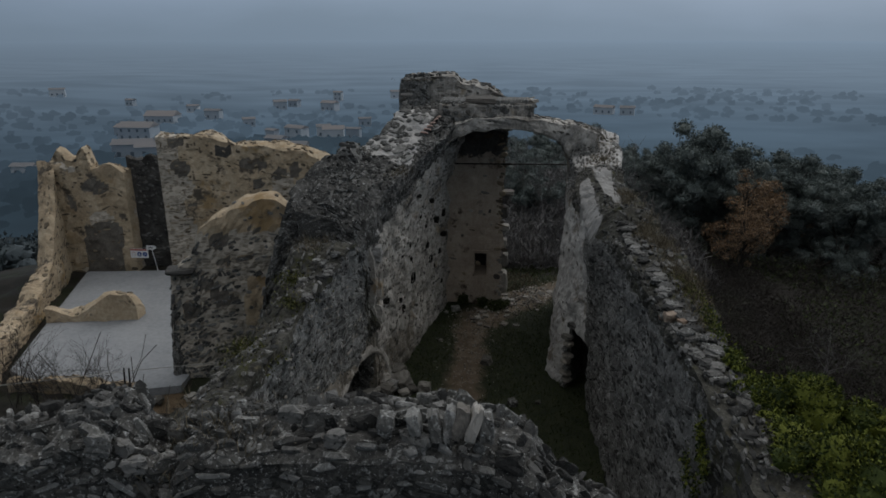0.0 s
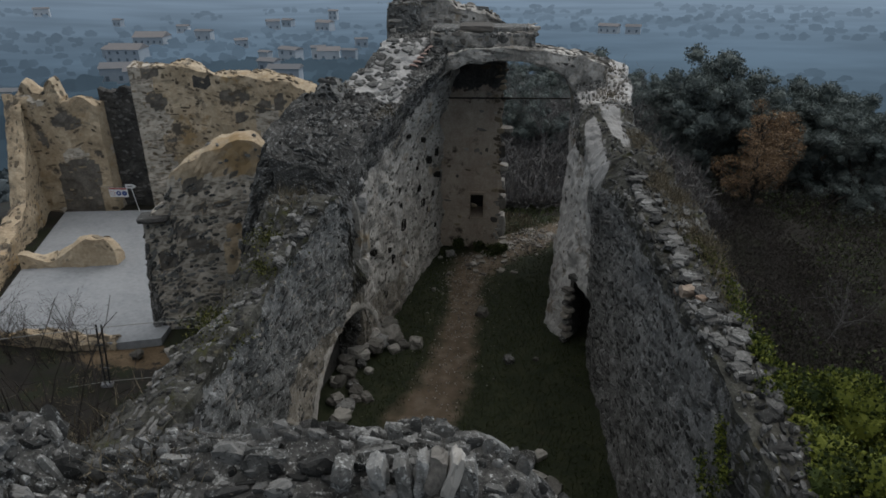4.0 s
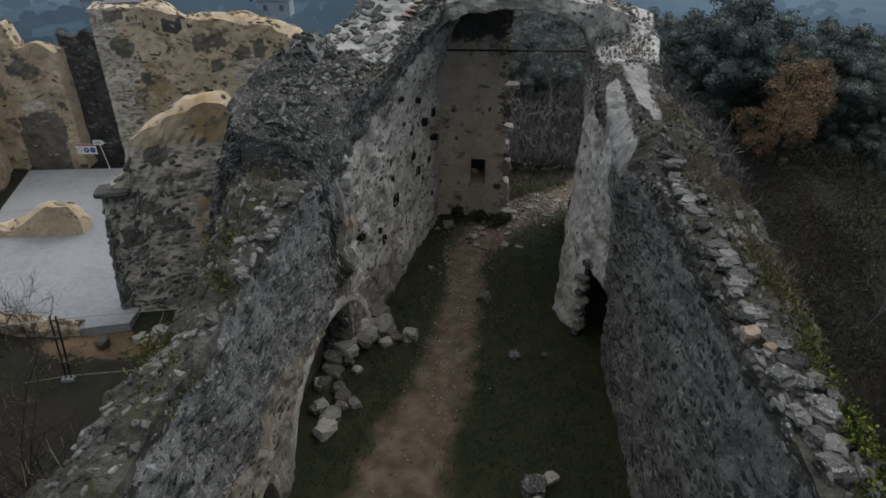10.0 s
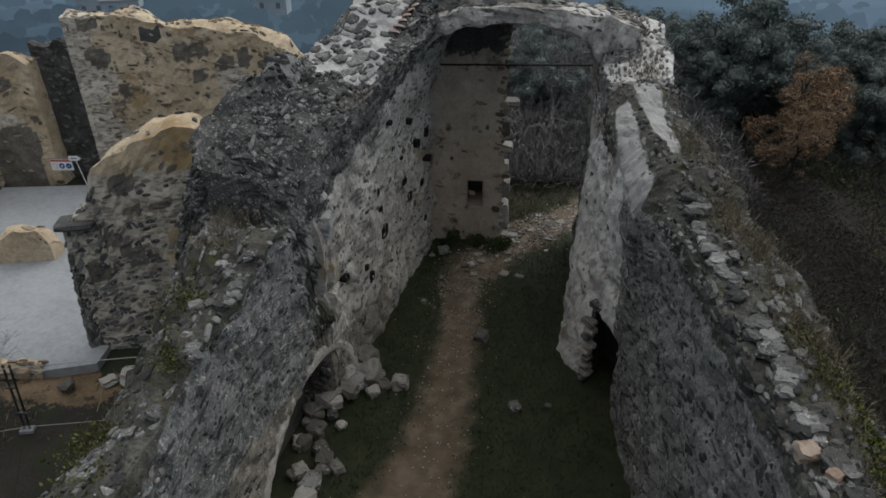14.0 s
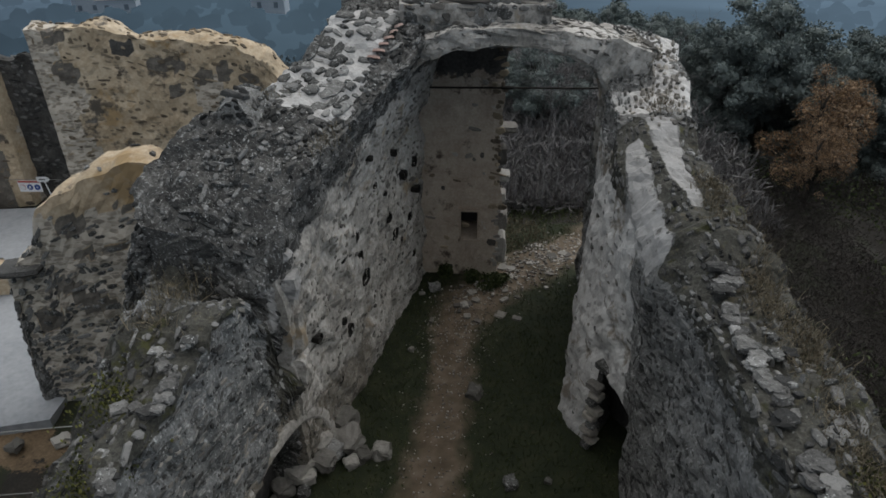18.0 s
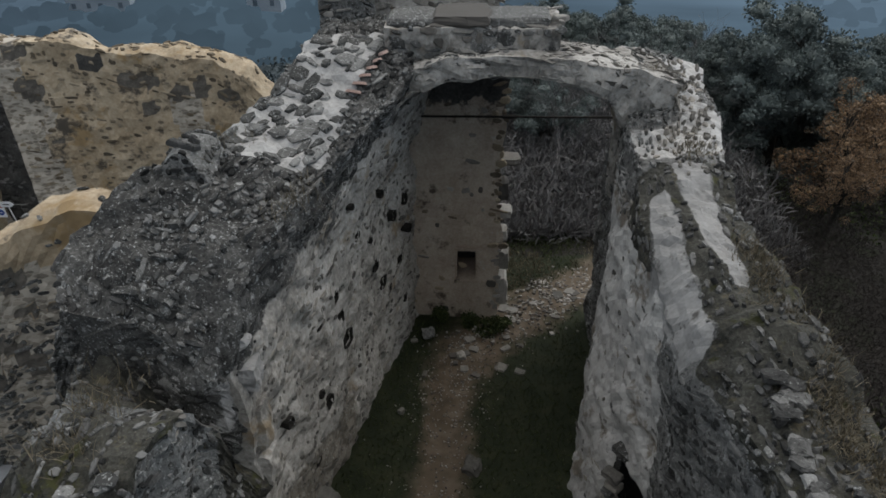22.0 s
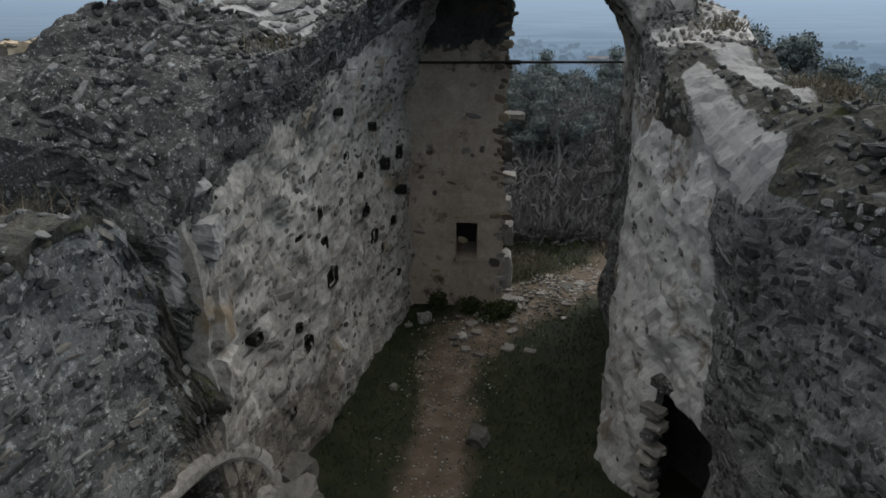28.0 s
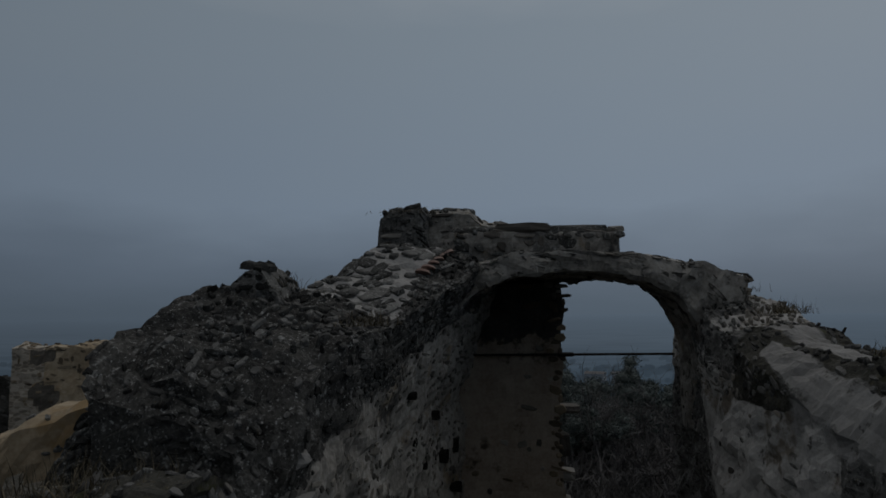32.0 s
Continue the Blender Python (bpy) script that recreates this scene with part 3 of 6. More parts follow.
tagged(wall_terrace, "ruined grey rubble wall with lichen and a broken top", "wall", kind="structure")

# the high part, rising to the arch
high = [((inner_left(y), y), (xo, y), -0.1, -1.6, zi, zo) for y, xo, zi, zo in ((15.1, -4.2, 5.3, 6.2), (15.6, -4.4, 6.1, 6.5), (16.2, -4.2, 6.55, 6.8), (17.0, -3.6, 6.75, 7.35), (17.6, -3.2, 6.85, 7.3), (18.4, -2.9, 7.1, 7.15), (19.6, -2.3, 7.5, 7.75), (20.5, -1.9, 7.85, 8.1), (21.9, -1.7, 8.1, 8.2), (23.4, -1.6, 8.1, 8.2))]
G = profile_wall(high, seed=11, ragged=0.1)
lean = np.clip((G[..., 2] - 4.2) / 3.5, 0, 1.1) ** 2
inward = np.interp(G[..., 1], (3, 8, 11, 14.6, 15.9, 18.5, 20.9, 23.1), (-3.25, -3.0, -2.68, -2.08, -1.83, -1.22, -0.65, -0.02))
G[..., 0] += 0.95 * lean * np.clip((G[..., 1] - 15.5) / 4.0, 0, 1) * np.clip((G[..., 0] - inward + 1.1) / 1.1, 0, 1)
PUTLOGS = [(18.35, 4.07, 0.3), (18.76, 2.76, 0.42), (18.53, 3.5, 0.24), (17.6, 3.96, 0.17), (20.84, 2.75, 0.36), (20.46, 3.44, 0.3), (21.88, 2.73, 0.26), (21.66, 4.08, 0.3), (22.39, 4.14, 0.3),
           (17.65, 2.02, 0.36), (20.95, 5.0, 0.2), (22.6, 3.22, 0.24), (22.1, 1.38, 0.18), (16.23, 2.94, 0.22), (17.42, 2.47, 0.18), (21.2, 2.35, 0.22), (19.6, 4.75, 0.16), (20.3, 4.2, 0.15), (16.9, 1.2, 0.25), (19.2, 5.6, 0.14)]


def in_putlog(p):
    return p.x > inner_left(p.y) - 0.35 and any((p.y - y) ** 2 + (p.z - z) ** 2 < (d * 0.42) ** 2 for y, z, d in PUTLOGS)


def arr_putlog(P):
    r = np.zeros(len(P), bool)
    for y, z, d in PUTLOGS:
        r |= (P[:, 1] - y) ** 2 + (P[:, 2] - z) ** 2 < (d * 0.5) ** 2
    return r & on_inner_left(P, 0.4)


def face_top(y):
    """Height at which the dressed face gives way to the broken core."""
    return np.interp(y, (15.5, 16.5, 17.4, 18.5, 19.5, 21.0, 22.0), (5.1, 5.65, 6.0, 6.25, 6.65, 7.1, 7.4))


def high_zone(P):
    face = on_inner_left(P, 0.25) & (P[:, 2] < face_top(P[:, 1]) - 0.1 + 0.15 * vnoise(P, 2.0, 5))
    z = np.where(face, 1, 0)
    z = np.where(face & (P[:, 2] < 1.7 + 0.5 * vnoise(P, 0.9, 3)) & (P[:, 1] < 19), 2, z)
    slope = (P[:, 1] > 17.8) & (P[:, 1] < 21.5) & (P[:, 2] > 6.9) & (~on_inner_left(P, -0.2))
    return np.where(slope, 3, z)


def high_soft(P):
    lim = face_top(P[:, 1]) + 0.12 + 0.2 * vnoise(P, 1.3, 5)
    pale = np.clip((lim - P[:, 2]) / 0.5, 0, 1) * on_inner_left(P, 0.25)
    brown = np.clip((1.9 + 0.5 * vnoise(P, 0.9, 3) - P[:, 2]) / 0.8, 0, 0.7) * np.clip((19.5 - P[:, 1]) / 1.0, 0, 1) * on_inner_left(P, 0.25)
    stain = np.clip(1.4 - np.hypot((P[:, 1] - 20.3) / 1.9, (P[:, 2] - 2.2) / 2.0) + 0.5 * vnoise(P, 1.1, 15), 0, 1)
    return {1: pale * (1 - 0.38 * stain), 2: brown}


wall_high = sheet("wall_terrace_high", G, [WALL_HIGH], high_zone, rough=0.07, seed=11, weights=high_soft,
                  stones=[dict(mats=[STONE_DARK, STONE_BED, STONE_GREY], w=0.16, h=0.085, proud=0.014, top=2.6, jut=0.15, singles=260, near=(-1.5, 16.5, 5.5),
                               cover=lambda P: np.where(arr_putlog(P), 0.0, np.choose(high_zone(P), (0.75, 0.4, 0.25, 0.0)) * np.clip(0.8 + 0.5 * vnoise(P, 0.7, 6), 0.2, 1)), pick=lambda P: np.where((high_zone(P) == 0) & (P[:, 2] > 6.4) & (vnoise(P, 2.2, 7) > -0.1), 2, np.choose(high_zone(P), (0, 1, 1, 0)))),
                          dict(mats=[STONE_GREY], w=0.27, h=0.2, proud=0.042, top=1.0, singles=120, near=(-1.5, 19, 8), cover=lambda P: np.where(high_zone(P) == 3, 0.82, 0.0))])
with_holes(wall_high, in_putlog)
tagged(wall_high, "high ruined wall with pale pointed masonry and putlog holes", "wall", kind="structure")

# dark broken buttress face where the high part ends
but = [((x, yi), (x + 0.2, 16.6), -1.6, -1.6, zi, zo) for x, yi, zi, zo in ((-6.0, 16.2, 1.2, 2.6), (-5.5, 15.8, 2.8, 4.4), (-5.0, 15.5, 4.6, 5.9), (-4.55, 15.35, 5.6, 6.45), (-3.8, 15.2, 5.9, 6.8), (-3.0, 15.05, 5.8, 7.0), (-2.5, 14.95, 5.6, 6.75), (-2.2, 15.05, 5.0, 6.5), (-2.1, 15.2, 4.6, 6.3))]
G = profile_wall(but, seed=21, ragged=0.12)
buttress = sheet("wall_buttress", G, [BUTTRESS_MIX], lambda P: ((P[:, 0] > -2.7) & (P[:, 2] > 2.4) & (P[:, 2] < 5.3)).astype(int), rough=0.1, seed=21, weights=lambda P: {1: np.clip((P[:, 0] + 2.75) / 0.5, 0, 1) * np.clip((P[:, 2] - 2.3) / 0.4, 0, 1) * np.clip((5.45 - P[:, 2]) / 0.3, 0, 1) * np.clip(0.55 + 0.6 * vnoise(P, 1.7, 2), 0, 0.8)},
                 stones=dict(mats=[STONE_DARK, STONE_GREY], w=0.19, h=0.085, proud=0.035, top=1.5, singles=250, near=(-3, 15, 6), cover=lambda P: np.where((P[:, 0] > -2.6) & (P[:, 2] < 5.3), 0.15, np.clip(0.75 + 0.4 * vnoise(P, 0.8, 9), 0.3, 0.92)), pick=lambda P: (vnoise(P, 3.2, 3) > -0.15).astype(int)))
tagged(buttress, "blackened broken end of a thick rubble wall", "wall", kind="structure")

# long wall on the woodland side, from the far end to the near end
far = [((4.68, 23.1), (6.5, 23.1), -0.1, -2.5, 7.6, 7.0), ((4.62, 21.2), (6.25, 21.2), -0.1, -2.5, 7.55, 6.95), ((3.42, 17.35), (5.9, 19.6), -0.1, -2.5, 6.8, 6.75, (4.36, 20.0)),
       ((3.72, 16.6), (5.72, 18.2), -0.1, -2.5, 6.3, 6.6, (4.26, 18.4), 0.2), ((4.1, 16.0), (5.68, 17.0), -0.1, -2.5, 5.95, 6.4, (4.2, 17.1), 0.3), ((4.5, 15.4), (5.68, 15.8), -0.1, -2.5, 5.6, 6.3, (4.16, 15.9), 0.4),
       ((4.5, 14.9), (5.68, 14.9), -0.1, -2.5, 5.36, 6.25, (4.14, 14.9), 0.45), ((4.48, 14.55), (5.68, 14.55), -0.1, -2.5, 5.4, 6.2, (4.25, 14.55), 0.4)]
far += [((xi, y), (xo, y), -0.1, -2.5, zi, zo) for y, xi, xo, zi, zo in ((13.8, 4.42, 5.76, 5.8, 6.1), (12.3, 4.38, 5.66, 6.05, 6.1), (11.0, 4.37, 5.6, 6.1, 6.1), (9.4, 4.36, 5.45, 5.95, 6.0), (8.0, 4.36, 5.3, 5.87, 5.9), (7.2, 4.36, 5.2, 5.85, 5.85), (6.0, 4.36, 5.25, 5.7, 5.7), (4.6, 4.38, 5.3, 5.5, 5.5), (2.4, 4.4, 5.4, 5.25, 5.25))]


def wood_top(y):
    """Height of the woodland wall's crest."""
    return float(np.interp(y, (2.4, 4.6, 6, 8, 9.4, 11, 13.8, 15.8, 17, 18.2), (5.32, 5.58, 5.78, 5.97, 6.06, 6.18, 6.15, 6.4, 6.5, 6.65)))


G = profile_wall(far, seed=31, ragged=0.12)


def wood_soft(P):
    """Soft shares of pier plaster, white mortar and dark top."""
    x, y, z = P.T
    edge = np.interp(z, (0, 5.8), (15.05, 15.75))
    face = np.clip((4.62 - x) / 0.1, 0, 1) * np.clip((y - edge) / 0.35, 0, 1) * np.clip((20.6 - y) / 0.3, 0, 1) * np.clip((5.75 + 0.06 * (y - 16) - z) / 0.3, 0, 1)
    face = face * np.clip(1.3 - np.abs(x - (3.42 + 0.3 * (17.6 - y + 0.5 * z))) / 1.2, 0, 1)
    inner = np.clip(1.25 - np.abs(x - (4.3 + 0.06 * (y - 14.9) + 0.08 * vnoise(P, 1.9, 3))) / 0.25, 0, 0.85) * np.clip((y - 14.78 - 0.12 * vnoise(P, 3.0, 8)) / 0.1, 0, 1) * np.clip((18.4 - y) / 0.4, 0, 1) * np.clip((z - 5.2) / 0.15, 0, 1)
    strip = np.clip(1.25 - np.abs(x - (5.0 + 0.03 * (y - 15.5) + 0.08 * vnoise(P, 1.8, 4))) / (0.15 + 0.07 * np.clip(y - 15.5, 0, 3)), 0, 0.85) * np.clip((y - 15.5) / 0.12, 0, 1) * np.clip((19.0 - y) / 0.3, 0, 1) * np.clip((z - 6.1) / 0.2, 0, 1)
    shoulder = np.clip((y - 18.3) / 0.5, 0, 1) * np.clip((z - 5.6) / 0.2, 0, 1) * np.clip(0.56 + 0.35 * vnoise(P, 1.3, 12), 0.2, 0.8)
    return {1: np.maximum(face, shoulder * (1 - inner)), 2: np.maximum(inner, strip), 3: np.maximum(np.clip((z - 5.5) / 0.2, 0, 1), np.clip((6.5 - y) / 1.5, 0, 1)) * np.clip((19 - y) / 0.3, 0, 1) * (1 - np.maximum(inner, strip))}


def wood_zone(P):
    w = wood_soft(P)
    return np.where(w[2] > 0.5, 2, np.where(w[1] > 0.5, 1, np.where(w[3] > 0.5, 3, 0)))


def in_recess(p):
    """The square-headed opening at the foot of the pier."""
    return 15.2 < p.y < 16.5 and 3.93 + 0.05 * noise.noise(p * 5) < p.x < 4.62 and p.z < 2.0 + 0.06 * noise.noise(p * 4)


wall_wood = sheet("wall_woodland", G, [WALL_WOOD], wood_zone, rough=0.06, seed=31, weights=wood_soft,
                  stones=dict(mats=[STONE_GREY, STONE_BED, STONE_DARK], w=0.15, h=0.075, proud=0.014, top=2.6, jut=0.15, singles=300, near=(4.9, 8.5, 6),
                              cover=lambda P: np.where((P[:, 1] > 15.1) & (P[:, 1] < 16.4) & (P[:, 2] < 2.2) & (P[:, 0] < 4.75), 0.0, np.where((P[:, 1] > 18.3) & (P[:, 2] > 5.6), 0.6, np.choose(wood_zone(P), (0.45, 0.03, 0.02, 0.45)))), pick=lambda P: np.where((P[:, 1] < 15.2) & (vnoise(P, 1.5, 5) > -0.5), 2, np.choose(wood_zone(P), (0, 1, 1, 2)) * (vnoise(P, 1.5, 5) > -0.3))))
with_holes(wall_wood, in_recess)
tagged(wall_wood, "long ruined rubble wall with white repair mortar", "wall", kind="structure")

# near end wall
near = [((x, 3.05), (x, 4.0), -1.5, -0.3, zt - 0.33, zt - 0.21) for x, zt in ((-6.5, 6.2), (-4.6, 6.7), (-3.3, 7.1), (-2.85, 6.7), (-2.55, 6.45), (-2.25, 6.95), (-1.7, 6.9), (-0.65, 7.05), (0.5, 7.05), (0.9, 6.95), (1.4, 6.7), (1.8, 6.4), (2.4, 5.9), (3.2, 5.4), (4.5, 5.2))]
G = profile_wall(near, seed=41, ragged=0.1)
wall_near = sheet("wall_near_end", G, [MORTAR_DARK], None, rough=0.07, seed=41,
                  stones=dict(mats=[STONE_GREY, STONE_DARK], w=0.19, h=0.08, proud=0.024, top=2.0, jut=0.3, singles=300, near=(0.3, 3.2, 7.1), cover=lambda P: np.clip(0.82 + 0.4 * vnoise(P, 0.9, 9), 0.15, 0.95), pick=lambda P: (vnoise(P, 1.5, 2) > 0.25).astype(int)))
tagged(wall_near, "broken rubble end wall with lichen-grey coping stones", "wall", kind="structure")


# the arch
def arch_grid(a, b, cx, spring, n_exp, y0, y1, thick, t0, t1, steps, across=9, haunch=False, right=None):
    rows = []
    left = (a, n_exp)
    for k in range(steps + 1):
        t = lerp(t0, t1, k / steps)
        c, s = math.cos(t), math.sin(t)
        a, n_exp = right if right and c > 0 else left
        ix, iz = math.copysign(abs(c) ** (2 / n_exp), c), abs(s) ** (2 / n_exp)
        pin = np.array((cx + a * ix, spring + b * iz))
        pout = np.array((cx + (a + thick) * ix, spring + (b + thick) * iz))
        if haunch and c > 0.3:
            w = min(1.0, (c - 0.3) / 0.3)
            pout = pout * (1 - w) + w * np.array((pout[0] + 0.3 * c, 8.14 - 0.1 * (pout[0] - 3.0) - 0.09 * (pout[0] - 3.0) ** 2))
        row = [(pin[0], lerp(y0, y1, j / (across - 1)), pin[1]) for j in range(across)]
        row += [(lerp(pin[0], pout[0], j / 4), y1, lerp(pin[1], pout[1], j / 4)) for j in (1, 2, 3)]
        row += [(pout[0], lerp(y1, y0, j / (across - 1)), pout[1]) for j in range(across)]
        row += [(lerp(pout[0], pin[0], j / 4), y0, lerp(pout[1], pin[1], j / 4)) for j in (1, 2, 3, 3.9)]
        rows.append(row)
    return np.array(rows)


ARCH = dict(a=2.62, b=3.1, cx=1.78, spring=4.6, n_exp=2.5)
G = arch_grid(**ARCH, y0=20.4, y1=22.0, thick=0.44, t0=math.pi * 1.0, t1=0.0, steps=60, haunch=True, right=(2.8, 3.6))
arch = sheet("arch", G, [WALL_GREY], lambda P: np.where(vnoise(P, 1.1, 3) > -0.8, 2, 0), rough=0.06, seed=51,
             stones=dict(mats=[STONE_GREY, STONE_PALE], w=0.22, h=0.12, proud=0.016, top=1.5, singles=200, near=(2, 20, 8), cover=lambda P: np.full(len(P), 0.72), pick=lambda P: (vnoise(P, 1.1, 3) > -0.25).astype(int)))
tagged(arch, "surviving flat masonry arch spanning the ruin", "arch", kind="structure")
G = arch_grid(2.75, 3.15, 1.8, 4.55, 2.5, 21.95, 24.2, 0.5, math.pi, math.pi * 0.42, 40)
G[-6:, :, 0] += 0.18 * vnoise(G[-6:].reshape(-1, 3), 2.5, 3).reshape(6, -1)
vault = sheet("vault", G, [SOOT_SHADE], None, rough=0.05, seed=61)
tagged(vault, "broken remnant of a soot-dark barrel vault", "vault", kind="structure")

# end pillar with its niche
pil = [((x, y0), (x, 25.0), -0.1, -0.3, 7.6, 7.7) for x, y0 in ((-0.5, 23.3), (0.6, 23.2), (1.5, 23.1), (2.0, 23.05), (2.2, 23.1))]
G = profile_wall(pil, seed=71, ragged=0.02)
G[..., 0] += np.where(G[..., 0] > 2.0, 0.16 * vnoise(G.reshape(-1, 3), 1.6, 9).reshape(G.shape[:2]), 0)


def in_niche(p):
    return 1.05 < p.x < 1.6 and 1.3 < p.z < 2.28 and p.y < 23.6


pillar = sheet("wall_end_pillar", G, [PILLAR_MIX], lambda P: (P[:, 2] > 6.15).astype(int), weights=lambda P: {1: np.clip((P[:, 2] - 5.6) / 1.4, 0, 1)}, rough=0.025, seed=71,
               stones=dict(mats=[STONE_WARM, STONE_PALE], w=0.22, h=0.14, proud=0.03, singles=120, near=(2.2, 23, 3), cover=lambda P: np.where(P[:, 0] > 1.95, 0.8, 0.05), pick=lambda P: (vnoise(P, 2, 3) > 0).astype(int)))
with_holes(pillar, in_niche)
# the niche's inner shade is put into the near-black back
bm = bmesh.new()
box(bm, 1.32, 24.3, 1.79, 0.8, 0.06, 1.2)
part("niche_back", bm, SOOT_SHADE, pillar, "back of the niche with its shade painted near-black")
for nx_ in (1.04, 1.6):
    part("niche_jamb", box(bmesh.new(), nx_, 23.68, 1.79, 0.05, 1.24, 1.05), BROWN_PLASTER, pillar)
for nz_, hh in ((2.31, 0.1), (1.27, 0.06)):
    part("niche_slab", box(bmesh.new(), 1.32, 23.67, nz_, 0.66, 1.26, hh), BROWN_PLASTER, pillar)
tagged(pillar, "brown plastered end pillar with a square niche", "wall", kind="structure")
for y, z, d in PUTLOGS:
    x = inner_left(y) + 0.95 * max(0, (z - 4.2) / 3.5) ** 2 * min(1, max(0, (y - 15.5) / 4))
    pocket(wall_high, "putlog_hole", (x, y, z), (0.24, 0.97, 0), (0.97, -0.24, 0), d * 0.95, d * 0.95, 0.4, HOLLOW_SHADE)

# back of the recesses, their shade painted near-black
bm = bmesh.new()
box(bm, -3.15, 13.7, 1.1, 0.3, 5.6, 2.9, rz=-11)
part("recess_back", bm, SOOT_SHADE, wall_terrace)
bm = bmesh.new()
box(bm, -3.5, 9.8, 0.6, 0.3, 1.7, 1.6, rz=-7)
part("recess_back", bm, SOOT_SHADE, wall_terrace)
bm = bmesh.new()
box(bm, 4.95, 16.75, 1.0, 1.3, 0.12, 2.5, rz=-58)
part("recess_back", bm, SOOT_SHADE, wall_wood)
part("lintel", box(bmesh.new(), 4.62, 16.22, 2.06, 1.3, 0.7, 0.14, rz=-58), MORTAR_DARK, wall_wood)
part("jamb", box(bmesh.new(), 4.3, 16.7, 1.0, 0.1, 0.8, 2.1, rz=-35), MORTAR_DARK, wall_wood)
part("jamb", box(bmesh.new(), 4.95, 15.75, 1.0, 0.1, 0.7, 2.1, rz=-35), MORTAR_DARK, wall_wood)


# ---- ground ----
def ground_z(x, y):
    x, y = np.asarray(x, float), np.asarray(y, float)
    z = np.zeros(np.broadcast(x, y).shape)
    left = np.clip((-3.2 - x) / 1.0, 0, 1)
    z = z - 1.35 * left
    z = z - 0.16 * np.clip(x - 5.6, 0, 60) * np.clip((x - 5.6) / 5, 0.3, 1) - 0.0
    z = z - 0.22 * np.clip(y - 31, 0, 200) - 0.2 * np.clip(-22 - x, 0, 200) - 0.12 * np.clip(-6 - y, 0, 100)
    return np.maximum(z, -42.0)


def axis(lo, hi, fine_lo, fine_hi, step):
    a = np.arange(fine_lo, fine_hi, step)
    g1 = fine_hi + np.cumsum(np.geomspace(step, 500, 26))
    g0 = fine_lo - np.cumsum(np.geomspace(step, 500, 26))[::-1]
    return np.r_[g0, a, g1]


gx, gy = axis(0, 0, -24, 30, 0.3), axis(0, 0, -6, 44, 0.3)
X, Y = np.meshgrid(gx, gy, indexing="ij")
Z = ground_z(X, Y)
pts = np.stack([X, Y, 0 * X], -1).reshape(-1, 3)
inside = ((X > -3.3) & (X < 5.3) & (Y > 2) & (Y < 26))
Z = Z + np.where(inside, 0.05, 0.18).ravel().reshape(X.shape) * fbm(pts, 0.5, 3, 5).reshape(X.shape)
V = np.stack([X, Y, Z], -1).reshape(-1, 3)
nx, ny = X.shape
F = [(i * ny + j, (i + 1) * ny + j, (i + 1) * ny + j + 1, i * ny + j + 1) for i in range(nx - 1) for j in range(ny - 1)]
cen = V[np.array(F)].mean(1)
PATH_Y = (3, 10, 11.7, 14.6, 18, 20.5, 22, 23.4, 25, 27)
PATH_X = (-0.7, -0.55, -0.4, 0.45, 0.85, 0.95, 1.6, 3.0, 5.0, 8.0)
pc = np.interp(V[:, 1], PATH_Y, PATH_X)
pw = np.interp(V[:, 1], (3, 11, 16, 20, 22, 24, 26), (1.15, 1.15, 0.68, 0.65, 1.3, 1.7, 1.6))
track = np.clip(1.25 - np.abs(V[:, 0] - pc) / pw * 0.75, 0, 1)
track[(V[:, 0] < -3.4) | (V[:, 1] < 3.6)] = 0
GRASS_A, GRASS_B = ((0.009, 0.012, 0.006), (0.02, 0.025, 0.012), (0.041, 0.042, 0.022)), ((0.068, 0.051, 0.034), (0.104, 0.08, 0.056), (0.155, 0.125, 0.094))
GRASS = mat("dark_turf", GRASS_A, 1.8, 40, bump=0.4, random_mix=0.0, spots=(0.07, 0.06, 0.035), spot_scale=0.8, spot_cut=0.64, far=0.03)
SCRUB = mat("scrub_soil", ((0.01, 0.0095, 0.008), (0.019, 0.017, 0.014), (0.036, 0.031, 0.025)), 0.7, 18, bump=0.8, random_mix=0.0, far=0.03, spots=(0.018, 0.021, 0.011), spot_scale=0.5, spot_cut=0.5, over=(("ochre", dict(colours=((0.06, 0.042, 0.026), (0.11, 0.078, 0.047), (0.17, 0.125, 0.08)), scale=1.2, fine=14, random_mix=0.0)),))


